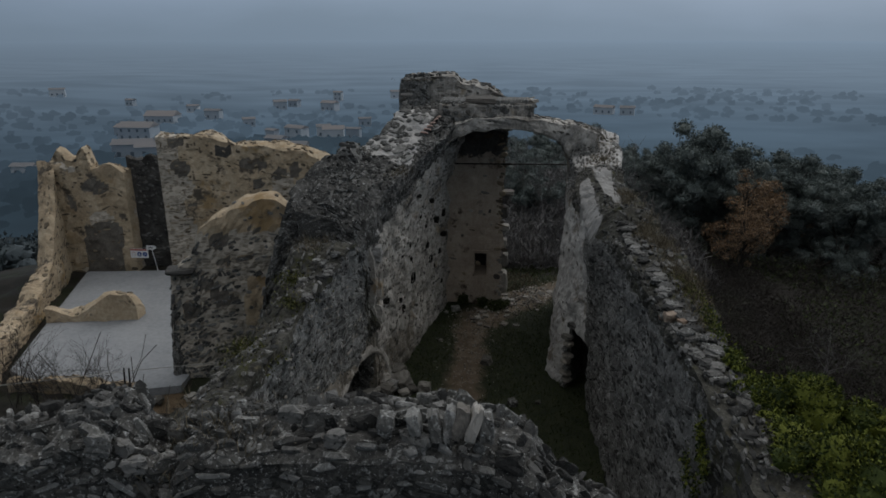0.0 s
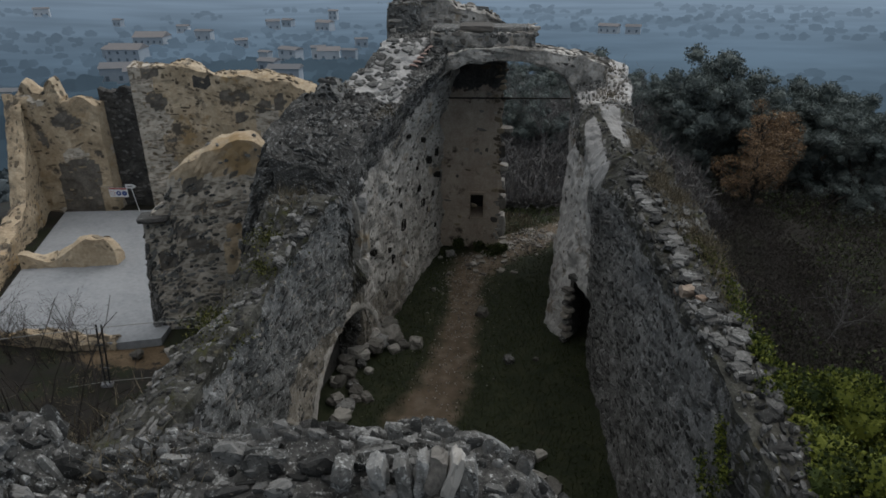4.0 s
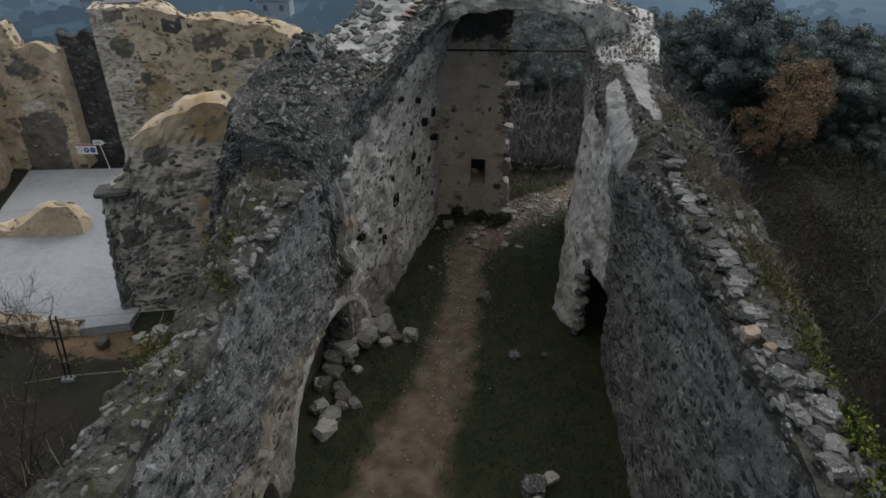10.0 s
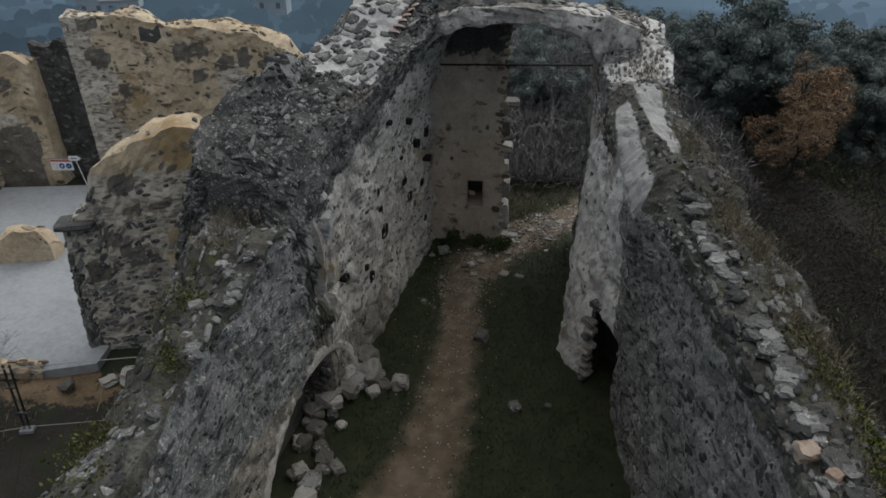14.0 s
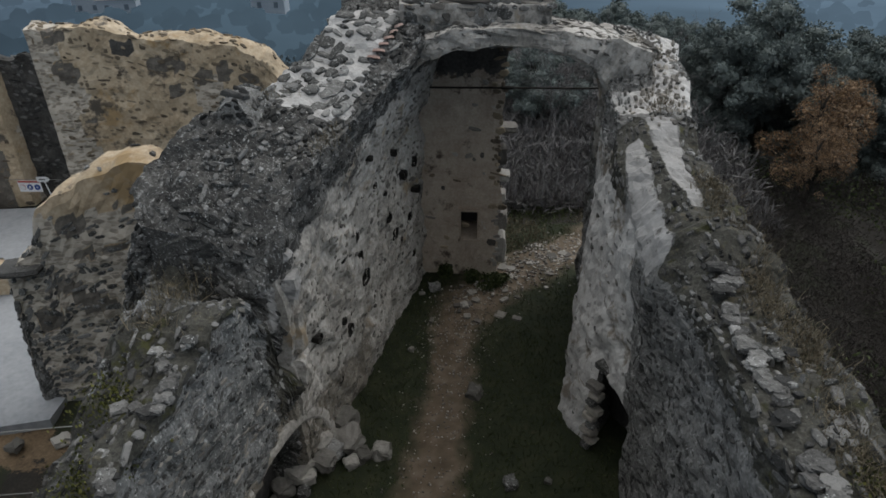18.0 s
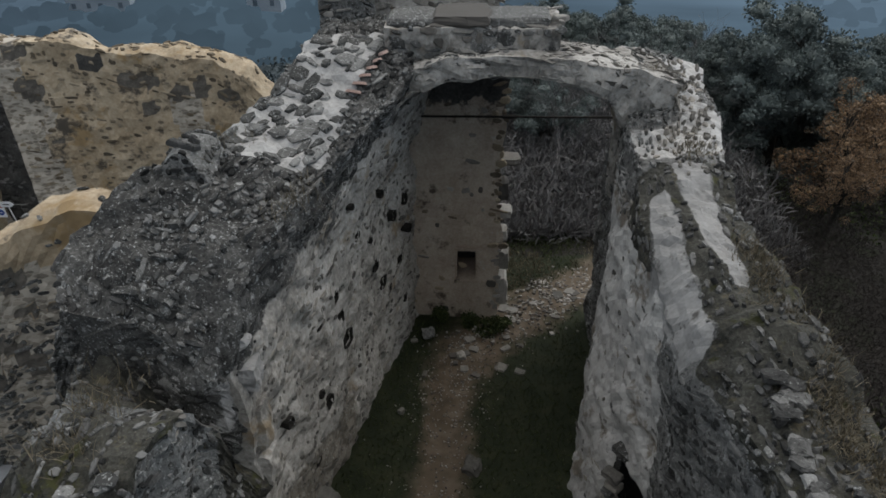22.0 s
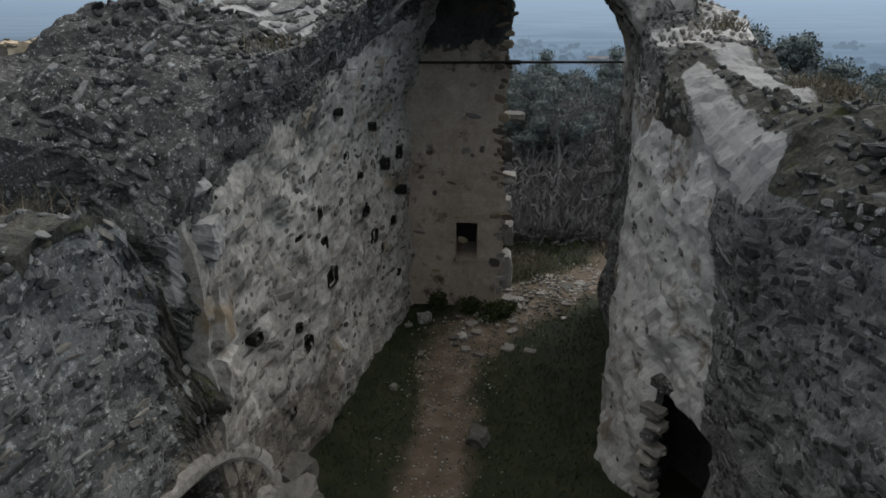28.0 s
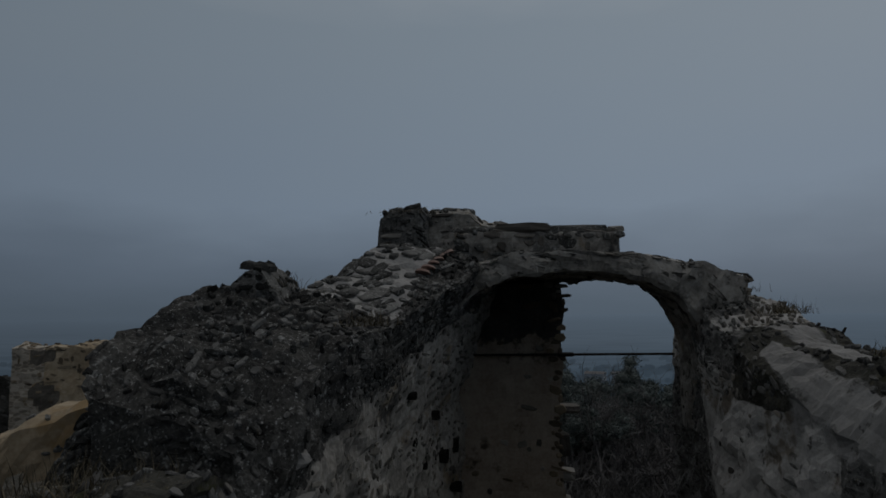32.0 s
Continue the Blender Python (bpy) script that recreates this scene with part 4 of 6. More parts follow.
def worn(m, bare):
    """Turf that gives way to bare earth where the mesh attribute 'track' is high, with a ragged edge."""
    n, l = m.node_tree.nodes, m.node_tree.links
    b = n["Principled BSDF"]
    was = b.inputs["Base Color"].links[0].from_socket
    at = n.new("ShaderNodeAttribute")
    at.attribute_name = "track"
    no = n.new("ShaderNodeTexNoise")
    no.inputs["Scale"].default_value, no.inputs["Detail"].default_value = 1.7, 8
    geo = n.new("ShaderNodeNewGeometry")
    l.new(geo.outputs["Position"], no.inputs["Vector"])
    ad = n.new("ShaderNodeMath")
    l.new(at.outputs["Fac"], ad.inputs[0])
    l.new(no.outputs["Fac"], ad.inputs[1])
    mr = n.new("ShaderNodeMapRange")
    mr.inputs["From Min"].default_value, mr.inputs["From Max"].default_value = 0.92, 1.34
    l.new(ad.outputs[0], mr.inputs["Value"])
    rp = n.new("ShaderNodeValToRGB")
    f2 = n.new("ShaderNodeTexNoise")
    f2.inputs["Scale"].default_value, f2.inputs["Detail"].default_value = 2.2, 12
    l.new(geo.outputs["Position"], f2.inputs["Vector"])
    l.new(f2.outputs["Fac"], rp.inputs["Fac"])
    for i, c in enumerate(bare):
        rp.color_ramp.elements.new(0.32 + 0.18 * i).color = (*c, 1)
    rp.color_ramp.elements.remove(rp.color_ramp.elements[0])
    rp.color_ramp.elements.remove(rp.color_ramp.elements[-1])
    mx = n.new("ShaderNodeMix")
    mx.data_type = "RGBA"
    l.new(mr.outputs[0], mx.inputs["Factor"])
    l.new(was, mx.inputs["A"])
    l.new(rp.outputs[0], mx.inputs["B"])
    l.new(mx.outputs["Result"], b.inputs["Base Color"])


worn(GRASS, GRASS_B)
nave = (cen[:, 0] > -3.4) & (cen[:, 0] < 7.5) & (cen[:, 1] > 2) & (cen[:, 1] < 26.5)
ground = raw("ground", V, F, [GRASS, SCRUB], np.where(nave, 0, 1), smooth=True)
ground.data.attributes.new("track", "FLOAT", "POINT").data.foreach_set("value", track.astype(np.float32))
ochre = np.clip(0.85 - np.hypot((V[:, 0] + 10.2) / 2.4, (V[:, 1] - 17.0) / 0.9) * 0.45, 0, 0.62)
ground.data.attributes.new("ochre", "FLOAT", "POINT").data.foreach_set("value", ochre.astype(np.float32))
tagged(ground, "dark turf and bare earth falling away round the ruin", "ground", kind="structure")

# pale screed floor of the restored terrace rooms
bm = bmesh.new()
vs = [bm.verts.new((x, y, -1.12)) for x, y in ((-9.5, 17.75), (-10.9, 17.4), (-14.6, 17.5), (-16.4, 18.6), (-19.4, 29.2), (-14.7, 29.6), (-9.5, 24.0))]
f = bm.faces.new(vs)
r = bmesh.ops.extrude_face_region(bm, geom=[f])
bmesh.ops.translate(bm, verts=[v for v in r["geom"] if isinstance(v, bmesh.types.BMVert)], vec=(0, 0, -0.5))
bmesh.ops.recalc_face_normals(bm, faces=bm.faces)
tagged(part("floor_terrace", bm, CONCRETE), "smooth pale grey screed floor", "floor", kind="structure")


def patched(P, spots):
    """True where the points lie in one of the uneven round patches (x, z, half width, half height)."""
    w = 0.35 * vnoise(P, 1.6, 31)
    r = np.zeros(len(P), bool)
    for x, z, a, b in spots:
        r |= ((P[:, 0] - x) / a) ** 2 + ((P[:, 2] - z) / b) ** 2 < 0.55 + 1.6 * w
    return r


BACK_STAINS = ((-11.15, 4.4, 0.5, 0.55), (-10.4, 4.2, 0.6, 0.25), (-9.33, 3.8, 0.6, 0.5), (-8.6, 3.9, 0.45, 0.6), (-14.4, 4.2, 0.6, 0.6), (-14.35, 5.6, 0.5, 0.35), (-10.5, 3.2, 0.45, 0.4), (-7.6, 3.6, 0.5, 0.4), (-13.9, 2.2, 0.3, 0.2))
SIDE_STAINS = ((-18.5, 3.35, 0.9, 0.5), (-19.9, 2.6, 0.3, 0.6))
DIVIDER_STAINS = ((-7.98, 4.05, 0.4, 0.45), (-7.9, 3.2, 0.35, 0.25), (-8.55, 2.4, 0.5, 0.4), (-7.2, 3.3, 0.4, 0.25), (-8.0, 1.8, 0.5, 0.3), (-9.2, 1.4, 0.4, 0.5), (-6.8, 4.3, 0.3, 0.2))


def warm_wall(name, sections, seed, cover=0.35, label="restored ochre rubble wall with smooth lime capping", stone=None, zone=None, mats=None, rough=0.05, **kw):
    G = profile_wall(sections, seed=seed, ragged=0.26, step=0.16, vstep=0.18)
    ob = sheet(name, G, mats or [WALL_WARM], zone, rough=rough, seed=seed,
               stones=dict(mats=[stone or STONE_WARM, STONE_DARK], w=0.26, h=0.12, proud=0.018, top=2.0, jut=0.1, singles=kw.get("singles", 150), near=kw.get("near", (-8, 18, 3)),
                           cover=lambda P: np.where(P[:, 2] > kw.get("cap", 99), 0.12, cover(P) if callable(cover) else cover), pick=lambda P: np.zeros(len(P), int)))
    return tagged(ob, label, "wall", kind="structure")


# dividing wall between terrace and yard, seen from its stony side
warm_wall("wall_divider", [((x, y), (x + 0.25, y + 0.85), -1.7, -1.7, z, z + 0.1) for x, y, z in ((-10.0, 18.45, -0.9), (-9.75, 18.5, 2.9), (-8.9, 18.7, 3.3), (-8.75, 18.74, 4.2), (-8.2, 18.87, 4.9), (-7.4, 19.05, 5.25), (-6.4, 19.28, 5.45), (-5.6, 19.4, 4.9), (-4.6, 19.5, 4.5), (-3.0, 19.6, 4.5))], 81, lambda P: np.where((P[:, 2] < 4.2) & ~((P[:, 0] > -7.3) & (P[:, 2] < 2.6)), np.where((P[:, 0] < -7.6) & (P[:, 2] < 3.0), 0.62, 0.3), 0.08), cap=4.4, zone=lambda P: np.where(patched(P, DIVIDER_STAINS), 3, np.where((P[:, 2] < 4.3) & ~((P[:, 0] > -7.3 + 0.2 * vnoise(P, 1, 2)) & (P[:, 2] < 2.6)), 1, 0)), stone=STONE_GREY)
# far rooms: back wall, dark doorway wall and side wall
# zone 2: the small window's dark inside is painted on as shade, no opening
warm_wall("wall_back_room", [((x, y), (x + 0.1, y + 1.0), -1.4, -1.8, z, z) for x, y, z in ((-15.35, 30.4, 5.7), (-14.2, 30.6, 5.9), (-13.0, 30.9, 5.75), (-12.0, 31.2, 5.3), (-10.5, 31.5, 5.3), (-8.8, 31.8, 4.9), (-6.9, 32.0, 4.4), (-6.2, 32.2, 3.2))], 91, 0.22, zone=lambda P: np.where((np.abs(P[:, 0] + 12.2) < 0.42) & (np.abs(P[:, 2] - 5.0) < 0.3), 2, np.where(patched(P, BACK_STAINS), 3, np.where((vnoise(P, 0.8, 14) > 0.42) | (P[:, 0] < -14.3), 1, 0))))
warm_wall("wall_doorway", [((x, y), (x + 0.1, y + 0.8), -1.4, -1.8, z, z) for x, y, z in ((-17.3, 30.9, 4.6), (-16.3, 30.9, 4.7), (-15.2, 30.9, 4.6))], 95, 0.5, mats=[SOOT_SHADE], stone=STONE_DARK, label="dark grey wall in a doorway")
warm_wall("wall_side_room", [((x, y), (x + 0.1, y + 1.0), -1.4, -1.8, z, z) for x, y, z in ((-20.8, 29.7, 4.6), (-19.6, 29.8, 4.3), (-18.0, 30.0, 4.4), (-17.2, 30.2, 4.0))], 101, 0.12, zone=lambda P: np.where((P[:, 2] < 1.3 + 0.6 * vnoise(P, 0.9, 4)) & (P[:, 0] > -19.6 + 0.4 * vnoise(P, 1.1, 9)) & (P[:, 0] < -18.0 + 0.4 * vnoise(P, 1.1, 19)), 3, np.where(patched(P, SIDE_STAINS), 3, np.where(vnoise(P, 0.7, 3) > 0.35, 1, 0))))
warm_wall("wall_outer_room", [((x, y), (x - 0.9, y + 0.1), -1.4, -3.0, z, z) for x, y, z in ((-15.9, 17.2, -0.6), (-16.9, 18.8, -0.55), (-18.2, 23.0, -0.4), (-19.3, 26.5, 0.4), (-20.0, 28.5, 2.8), (-20.6, 29.8, 4.6))], 105, 0.3)
warm_wall("wall_terrace_edge", [((x, 17.35), (x, 17.75), -1.6, -1.4, -1.0, -1.02) for x in (-15.6, -13.5, -10.95)], 107, 0.3)
warm_wall("wall_low_stub", [((x, 23.0 + 0.12 * (x + 16)), (x, 23.7 + 0.12 * (x + 16)), -1.3, -1.3, z, z) for x, z in ((-17.6, -0.7), (-16.4, -0.75), (-15.6, -0.3), (-14.8, 0.15), (-14.0, -0.1), (-13.75, -0.6))], 109, 0.06, label="low rounded ochre stub of a wall")

# ---- upper works over the arch ----
def block_wall(name, sections, seed, label, mats, stones, cover=0.8, parent=None, **kw):
    G = profile_wall(sections, seed=seed, ragged=kw.get("ragged", 0.06))
    ob = sheet(name, G, mats, kw.get("zone"), rough=kw.get("rough", 0.04), seed=seed,
               stones=dict(mats=stones, w=kw.get("w", 0.24), h=kw.get("h", 0.1), proud=kw.get("proud", 0.03), top=1.5, singles=kw.get("singles", 60), near=kw.get("near", (0, 20, 8)),
                           cover=lambda P: np.full(len(P), cover), pick=lambda P: (vnoise(P, 1.5, seed) > 0.1).astype(int) % len(stones)))
    return tagged(ob, label, "wall", kind="structure")


block_wall("wall_tower_stub", [((x, y), (x + 0.1, 24.2), 7.6, 7.6, z, z) for x, y, z in ((-1.95, 22.9, 8.9), (-1.8, 22.8, 9.2), (-1.3, 22.75, 9.25), (-0.95, 22.85, 9.3), (-0.85, 23.0, 9.1))], 111, "weathered stub of a tower above the arch", [MORTAR_GREY], [STONE_GREY, STONE_PALE], 0.85, proud=0.04)
block_wall("wall_tower_back", [((x, 23.6), (x, 24.3), 7.6, 7.6, z, z) for x, z in ((-0.95, 9.35), (-0.4, 9.4), (0.2, 9.35), (0.5, 9.1), (1.0, 9.05), (1.5, 8.9), (2.0, 8.6))], 113, "thin broken back wall of the tower stub", [PLASTER], [STONE_PALE, STONE_GREY], 0.5)
block_wall("wall_ridge_crag", [((x, 17.0), (x + 0.1, 17.9), 6.4, 6.4, z, z) for x, z in ((-3.5, 6.9), (-3.35, 7.35), (-3.1, 7.6), (-2.85, 7.55), (-2.6, 7.2), (-2.45, 6.9))], 121, "jagged crag of masonry on the wall ridge", [MORTAR_GREY], [STONE_GREY, STONE_DARK], 0.7)
block_wall("wall_room_stub", [((x, 29.9), (x, 30.6), 3.6, 3.6, z, z) for x, z in ((-20.6, 4.9), (-20.3, 5.2), (-20.0, 4.8), (-19.5, 4.7), (-19.2, 5.3), (-18.9, 5.35), (-18.7, 4.4))], 123, "broken teeth of the ochre room wall", [MORTAR_WARM], [STONE_WARM, STONE_DARK], 0.3, w=0.3, h=0.18)
# course of slabs along the crown
course = empty("slab_course", 1.5, 21.6, 8.3)
tagged(course, "flat grey slabs bedded on the arch crown", "coping", kind="structure")
rng = random.Random(4)


def rough_block(name, loc, size, material, parent=None, rz=0.0, seed=0, amount=0.12, cuts=2):
    """An irregular boulder or lump, a subdivided block pulled about by noise."""
    bm = bmesh.new()
    bmesh.ops.create_cube(bm, size=1)
    bmesh.ops.subdivide_edges(bm, edges=bm.edges, cuts=cuts, use_grid_fill=True)
    for v in bm.verts:
        n = v.co.normalized()
        v.co = v.co * 0.66 + n * 0.22
        q = v.co * 2.1 + Vector((seed * 3.7, seed * 1.3, seed))
        v.co += amount * Vector((noise.noise(q), noise.noise(q + Vector((9, 0, 0))), noise.noise(q + Vector((0, 9, 0)))))
        q = v.co * 6 + Vector((seed, seed * 2.3, 0))
        v.co += amount * 0.35 * Vector((noise.noise(q), noise.noise(q + Vector((9, 0, 0))), noise.noise(q + Vector((0, 9, 0)))))
        v.co.x *= size[0]
        v.co.y *= size[1]
        v.co.z *= size[2]
    me = bpy.data.meshes.new(name)
    bm.to_mesh(me)
    bm.free()
    me.materials.append(material)
    ob = new(name, me)
    ob.matrix_world = pose(*loc, 0, 0, rz)
    if parent is not None:
        ob.parent = parent
        ob.matrix_parent_inverse = parent.matrix_basis.inverted()
    return ob


for z0, z1, y0, w0 in ((8.5, 8.66, 21.0, 1.1),):
    x = -0.2
    while x < 2.5:
        w = min(w0 * rng.uniform(0.6, 1.4), 3.05 - x)
        rough_block("slab", (x + w / 2, y0 + 0.55, (z0 + z1) / 2 + rng.uniform(-0.03, 0.03)), (w * 1.08, 1.25 + rng.uniform(-0.12, 0.12), (z1 - z0) * 1.5), STONE_GREY if rng.random() < 0.5 else STONE_PALE, course, rng.uniform(-3, 3), int(x * 40 + z0 * 7), 0.05, 4)
        x += w
block_wall("wall_crown", [((x, 20.85), (x, 22.3), 7.85, 7.85, z, z) for x, z in ((-0.3, 8.55), (0.6, 8.5), (1.4, 8.55), (2.2, 8.52), (3.05, 8.55))], 117, "rough masonry band along the arch crown", [WALL_GREY], [STONE_GREY, STONE_PALE], 0.7, proud=0.03, zone=lambda P: np.where(vnoise(P, 1.6, 5) > 0.0, 2, 0), rough=0.06, w=0.3, h=0.14)
# little row of old roof tiles on the slope beside the arch
tiles = empty("tile_row", -0.6, 20.7, 8.0)
tagged(tiles, "row of broken pinkish roof tiles set in mortar", "roof tiles", group="")
for k in range(6):
    bm = bmesh.new()
    r = bmesh.ops.create_cone(bm, cap_ends=True, segments=12, radius1=0.12, radius2=0.095, depth=0.05)
    bmesh.ops.scale(bm, vec=(1.25, 0.9, 1), verts=bm.verts)
    m = pose(-0.76 + 0.09 * k, 19.65 + 0.2 * k, 7.7 + 0.085 * k, -20, 12, 10 + 17 * k)
    bmesh.ops.transform(bm, matrix=m, verts=bm.verts)
    p = part("tile", bm, BRICK, tiles)
    p.matrix_parent_inverse = tiles.matrix_basis.inverted()

# iron tie rod under the vault
tie = empty("tie_rod", 0.0, 23.03, 6.0)
tagged(tie, "dark iron tie rod with a coupling across the vault", "tie rod")
bm = rod(bmesh.new(), (-0.3, 23.05, 6.0), (4.95, 23.0, 6.0), 0.028)
part("bar", bm, IRON, tie).matrix_parent_inverse = tie.matrix_basis.inverted()
bm = rod(bmesh.new(), (2.12, 23.03, 6.0), (2.46, 23.03, 6.0), 0.05, seg=6)
part("coupling", bm, IRON, tie).matrix_parent_inverse = tie.matrix_basis.inverted()
bm = box(bmesh.new(), 4.93, 23.0, 6.0, 0.06, 0.22, 0.22, 0, 0.01)
part("anchor_plate", bm, IRON, tie).matrix_parent_inverse = tie.matrix_basis.inverted()


# ledge stones on the pillar's broken edge, pale mortar lumps on the broken wall end
for k, (x, y, z, sx, sz) in enumerate(((2.38, 23.45, 4.75, 0.5, 0.16), (2.3, 23.4, 3.3, 0.35, 0.2), (2.28, 23.35, 1.9, 0.35, 0.5), (2.3, 23.35, 0.9, 0.3, 0.9), (2.22, 23.4, 3.95, 0.3, 0.5), (2.24, 23.45, 2.6, 0.3, 0.35))):
    rough_block("ledge_stone" if k < 1 else "edge_stone", (x, y, z), (sx, 0.5, sz), STONE_PALE, pillar, seed=k + 3)
for k, (x, y, z, sx, sy, sz) in enumerate(((-2.25, 15.55, 5.35, 0.75, 0.5, 0.3), (-2.1, 15.5, 4.75, 0.6, 0.5, 0.5), (-2.02, 15.45, 3.8, 0.5, 0.45, 0.8), (-2.0, 15.4, 2.9, 0.45, 0.45, 0.6))):
    rough_block("mortar_lump", (x, y, z), (sx, sy, sz), WHITE_MORTAR if k < 2 else PLASTER, buttress, seed=k + 20, amount=0.14, cuts=7)

# toothed stones left on the jamb of the pier's opening
for k in range(9):
    rough_block("tooth", (3.93 + 0.05 * (k % 2), 16.16 - 0.04 * (k % 2), 0.15 + 0.21 * k), (0.22 + 0.06 * (k % 3), 0.24, 0.12), STONE_BED if k % 3 else STONE_GREY, wall_wood, -50, k + 61, 0.14, 3)

# pale mortar edging of the low arches
def edging(yc, half, rise, t0, t1, width, material, seed):
    rows = []
    for k in range(49):
        t = math.pi * lerp(t0, t1, k / 48)
        row = []
        for w, o in ((0, -0.3), (0, 0.0), (0.2, 0.025), (0.7, 0.025), (1, 0.0), (1, -0.08)):
            g = width * w * (1 + 0.5 * noise.noise(Vector((k * 0.4, seed, 0))))
            y, z = yc - (half + g) * math.cos(t), (rise + g) * math.sin(t)
            row.append((inner_left(y) + o, y, z))
        rows.append(row)
    return sheet("arch_edging", np.array(rows)[::-1], [material], None, rough=0.02, seed=seed, closed=False, parent=wall_terrace)


edging(13.7, 2.5, 2.05, 0.03, 0.97, 0.24, PLASTER, 3)
edging(9.8, 0.58, 1.15, 0.03, 0.97, 0.2, PLASTER, 4)

# loose coping stones left on the wall ridges
rng = random.Random(31)
for k in range(90):
    y = rng.uniform(4.5, 14.2)
    x = float(np.interp(y, (4, 8.6, 12, 14), (4.5, 4.5, 4.55, 4.6))) + min(0.55, abs(rng.gauss(0, 0.28)))
    s = rng.uniform(0.1, 0.21)
    rough_block("coping_stone", (x, y, wood_top(y) + s * 0.05), (s * 1.2, s, s * 0.5), rng.choice((STONE_GREY, STONE_DARK, STONE_DARK, STONE_DARK, STONE_DARK, STONE_DARK)), wall_wood, rng.uniform(0, 180), k + 300, 0.3, 3)
OCHRE_STONE = mat("ochre_stone", ((0.14, 0.095, 0.07), (0.2, 0.145, 0.108), (0.27, 0.215, 0.17)), 4, 24)
for k, (x, y, z, s) in enumerate(((4.5, 8.54, 5.95, 0.2), (4.42, 8.66, 5.88, 0.13), (4.6, 8.2, 6.0, 0.13))):
    rough_block("coping_stone", (x, y, z), (s * 1.1, s, s * 0.8), OCHRE_STONE, wall_wood, 20 * k, k + 400, 0.2, 2)
for k, (x, y, z, s) in enumerate(((4.62, 8.88, 6.04, 0.26), (4.52, 7.73, 6.0, 0.3), (4.75, 7.6, 5.98, 0.2), (4.66, 8.72, 5.98, 0.24), (4.85, 7.2, 5.92, 0.26))):
    rough_block("coping_stone", (x, y, z), (s * 0.9, s * 0.7, s * 0.42), STONE_GREY, wall_wood, 30 * k, k + 420, 0.16, 3)
for k in range(34):
    y = rng.uniform(4.5, 13.2)
    x = inner_left(y) - abs(rng.gauss(0.25, 0.4))
    s = rng.uniform(0.09, 0.19)
    z = float(np.interp(y, (5.6, 8.8, 11.8, 13), (5.0, 5.1, 5.5, 5.75))) - 0.35 * (inner_left(y) - x)
    rough_block("coping_stone", (x, y, z + s * 0.12), (s * 1.2, s, s * 0.55), rng.choice((STONE_GREY, STONE_DARK, STONE_DARK, STONE_DARK)), wall_terrace, rng.uniform(0, 180), k + 350, 0.3, 3)
for k in range(26):
    x = rng.uniform(-4.4, 1.9)
    z = float(np.interp(x, (-4.6, -3.3, -2.55, -2.25, -0.65, 0.9, 1.4, 1.9), (6.55, 6.9, 6.3, 6.75, 6.87, 6.8, 6.55, 6.15)))
    s = rng.uniform(0.18, 0.34)
    rough_block("coping_stone", (x, rng.uniform(3.1, 3.9), z + 0.02), (s, s * 0.5, s * 0.8), STONE_GREY if k % 2 else STONE_DARK, wall_near, rng.uniform(-30, 30), k + 380, 0.26, 3)

# tall slabs still standing on edge in the near wall's crest
for k, (x, z, w, h, tip) in enumerate(((0.42, 7.02, 0.12, 0.36, -14), (0.56, 7.06, 0.1, 0.4, 8), (0.68, 7.08, 0.14, 0.38, 14), (0.82, 7.06, 0.12, 0.42, 18), (0.95, 7.02, 0.15, 0.34, -6), (0.2, 7.05, 0.13, 0.3, -10), (-0.1, 7.04, 0.16, 0.26, 12))):
    ob = rough_block("upright_slab", (x, 3.25, z), (w * 1.0, 0.24, h * 0.85), STONE_PALE if k in (2, 3) else STONE_GREY, wall_near, 0, k + 480, 0.14, 4)
    ob.matrix_world = pose(x, 3.25, z, -12, tip, 0)

# ---- loose stones ----
rng = random.Random(12)
STONES = [(2.34, 10.87, 0.5), (2.72, 11.17, 0.24), (2.44, 10.28, 0.5), (1.83, 9.97, 0.42), (2.84, 10.05, 0.4), (-2.01, 13.44, 0.32), (-2.19, 12.78, 0.36), (-0.58, 15.86, 0.38), (-1.38, 16.09, 0.55), (-1.58, 16.69, 0.6), (2.2, 15.1, 0.28),
          (1.46, 17.76, 0.32), (-2.24, 15.17, 0.45), (-0.98, 15.76, 0.3), (-2.11, 12.94, 0.24), (-2.25, 12.38, 0.4), (-2.03, 13.53, 0.25), (-1.75, 15.4, 0.4), (-1.95, 15.9, 0.5), (-1.6, 15.75, 0.35), (-1.2, 15.55, 0.3), (-2.3, 15.65, 0.45), (-2.5, 14.8, 0.4),
          (-2.45, 15.3, 0.5), (-2.35, 14.3, 0.35), (-2.55, 13.9, 0.3), (-2.45, 13.1, 0.3), (3.0, 15.2, 0.14), (-0.2, 19.4, 0.14), (0.3, 22.3, 0.3), (1.2, 21.4, 0.2), (-0.2, 3.9 + 6.2, 0.22)]
for k in range(26):
    STONES.append((rng.uniform(-2.75, -1.6), rng.uniform(13.0, 16.6), rng.uniform(0.16, 0.34)))
for k, (x, y, s) in enumerate(STONES):
    heap = 0.35 * max(0, 1 - math.hypot((x + 2.1) / 0.9, (y - 15.7) / 1.2))
    ob = rough_block("boulder", (x, y, s * 0.24 + heap), (s * rng.uniform(0.9, 1.25), s * rng.uniform(0.85, 1.1), s * rng.uniform(0.6, 0.85)), RUBBLE if rng.random() < 0.8 else STONE_GREY, None, rng.uniform(0, 180), k, 0.2, 4)
    tagged(ob, "fallen building stone lying on the turf" if heap < 0.05 else "fallen building stone in a rubble heap", "stone", "fallen stones in the nave")
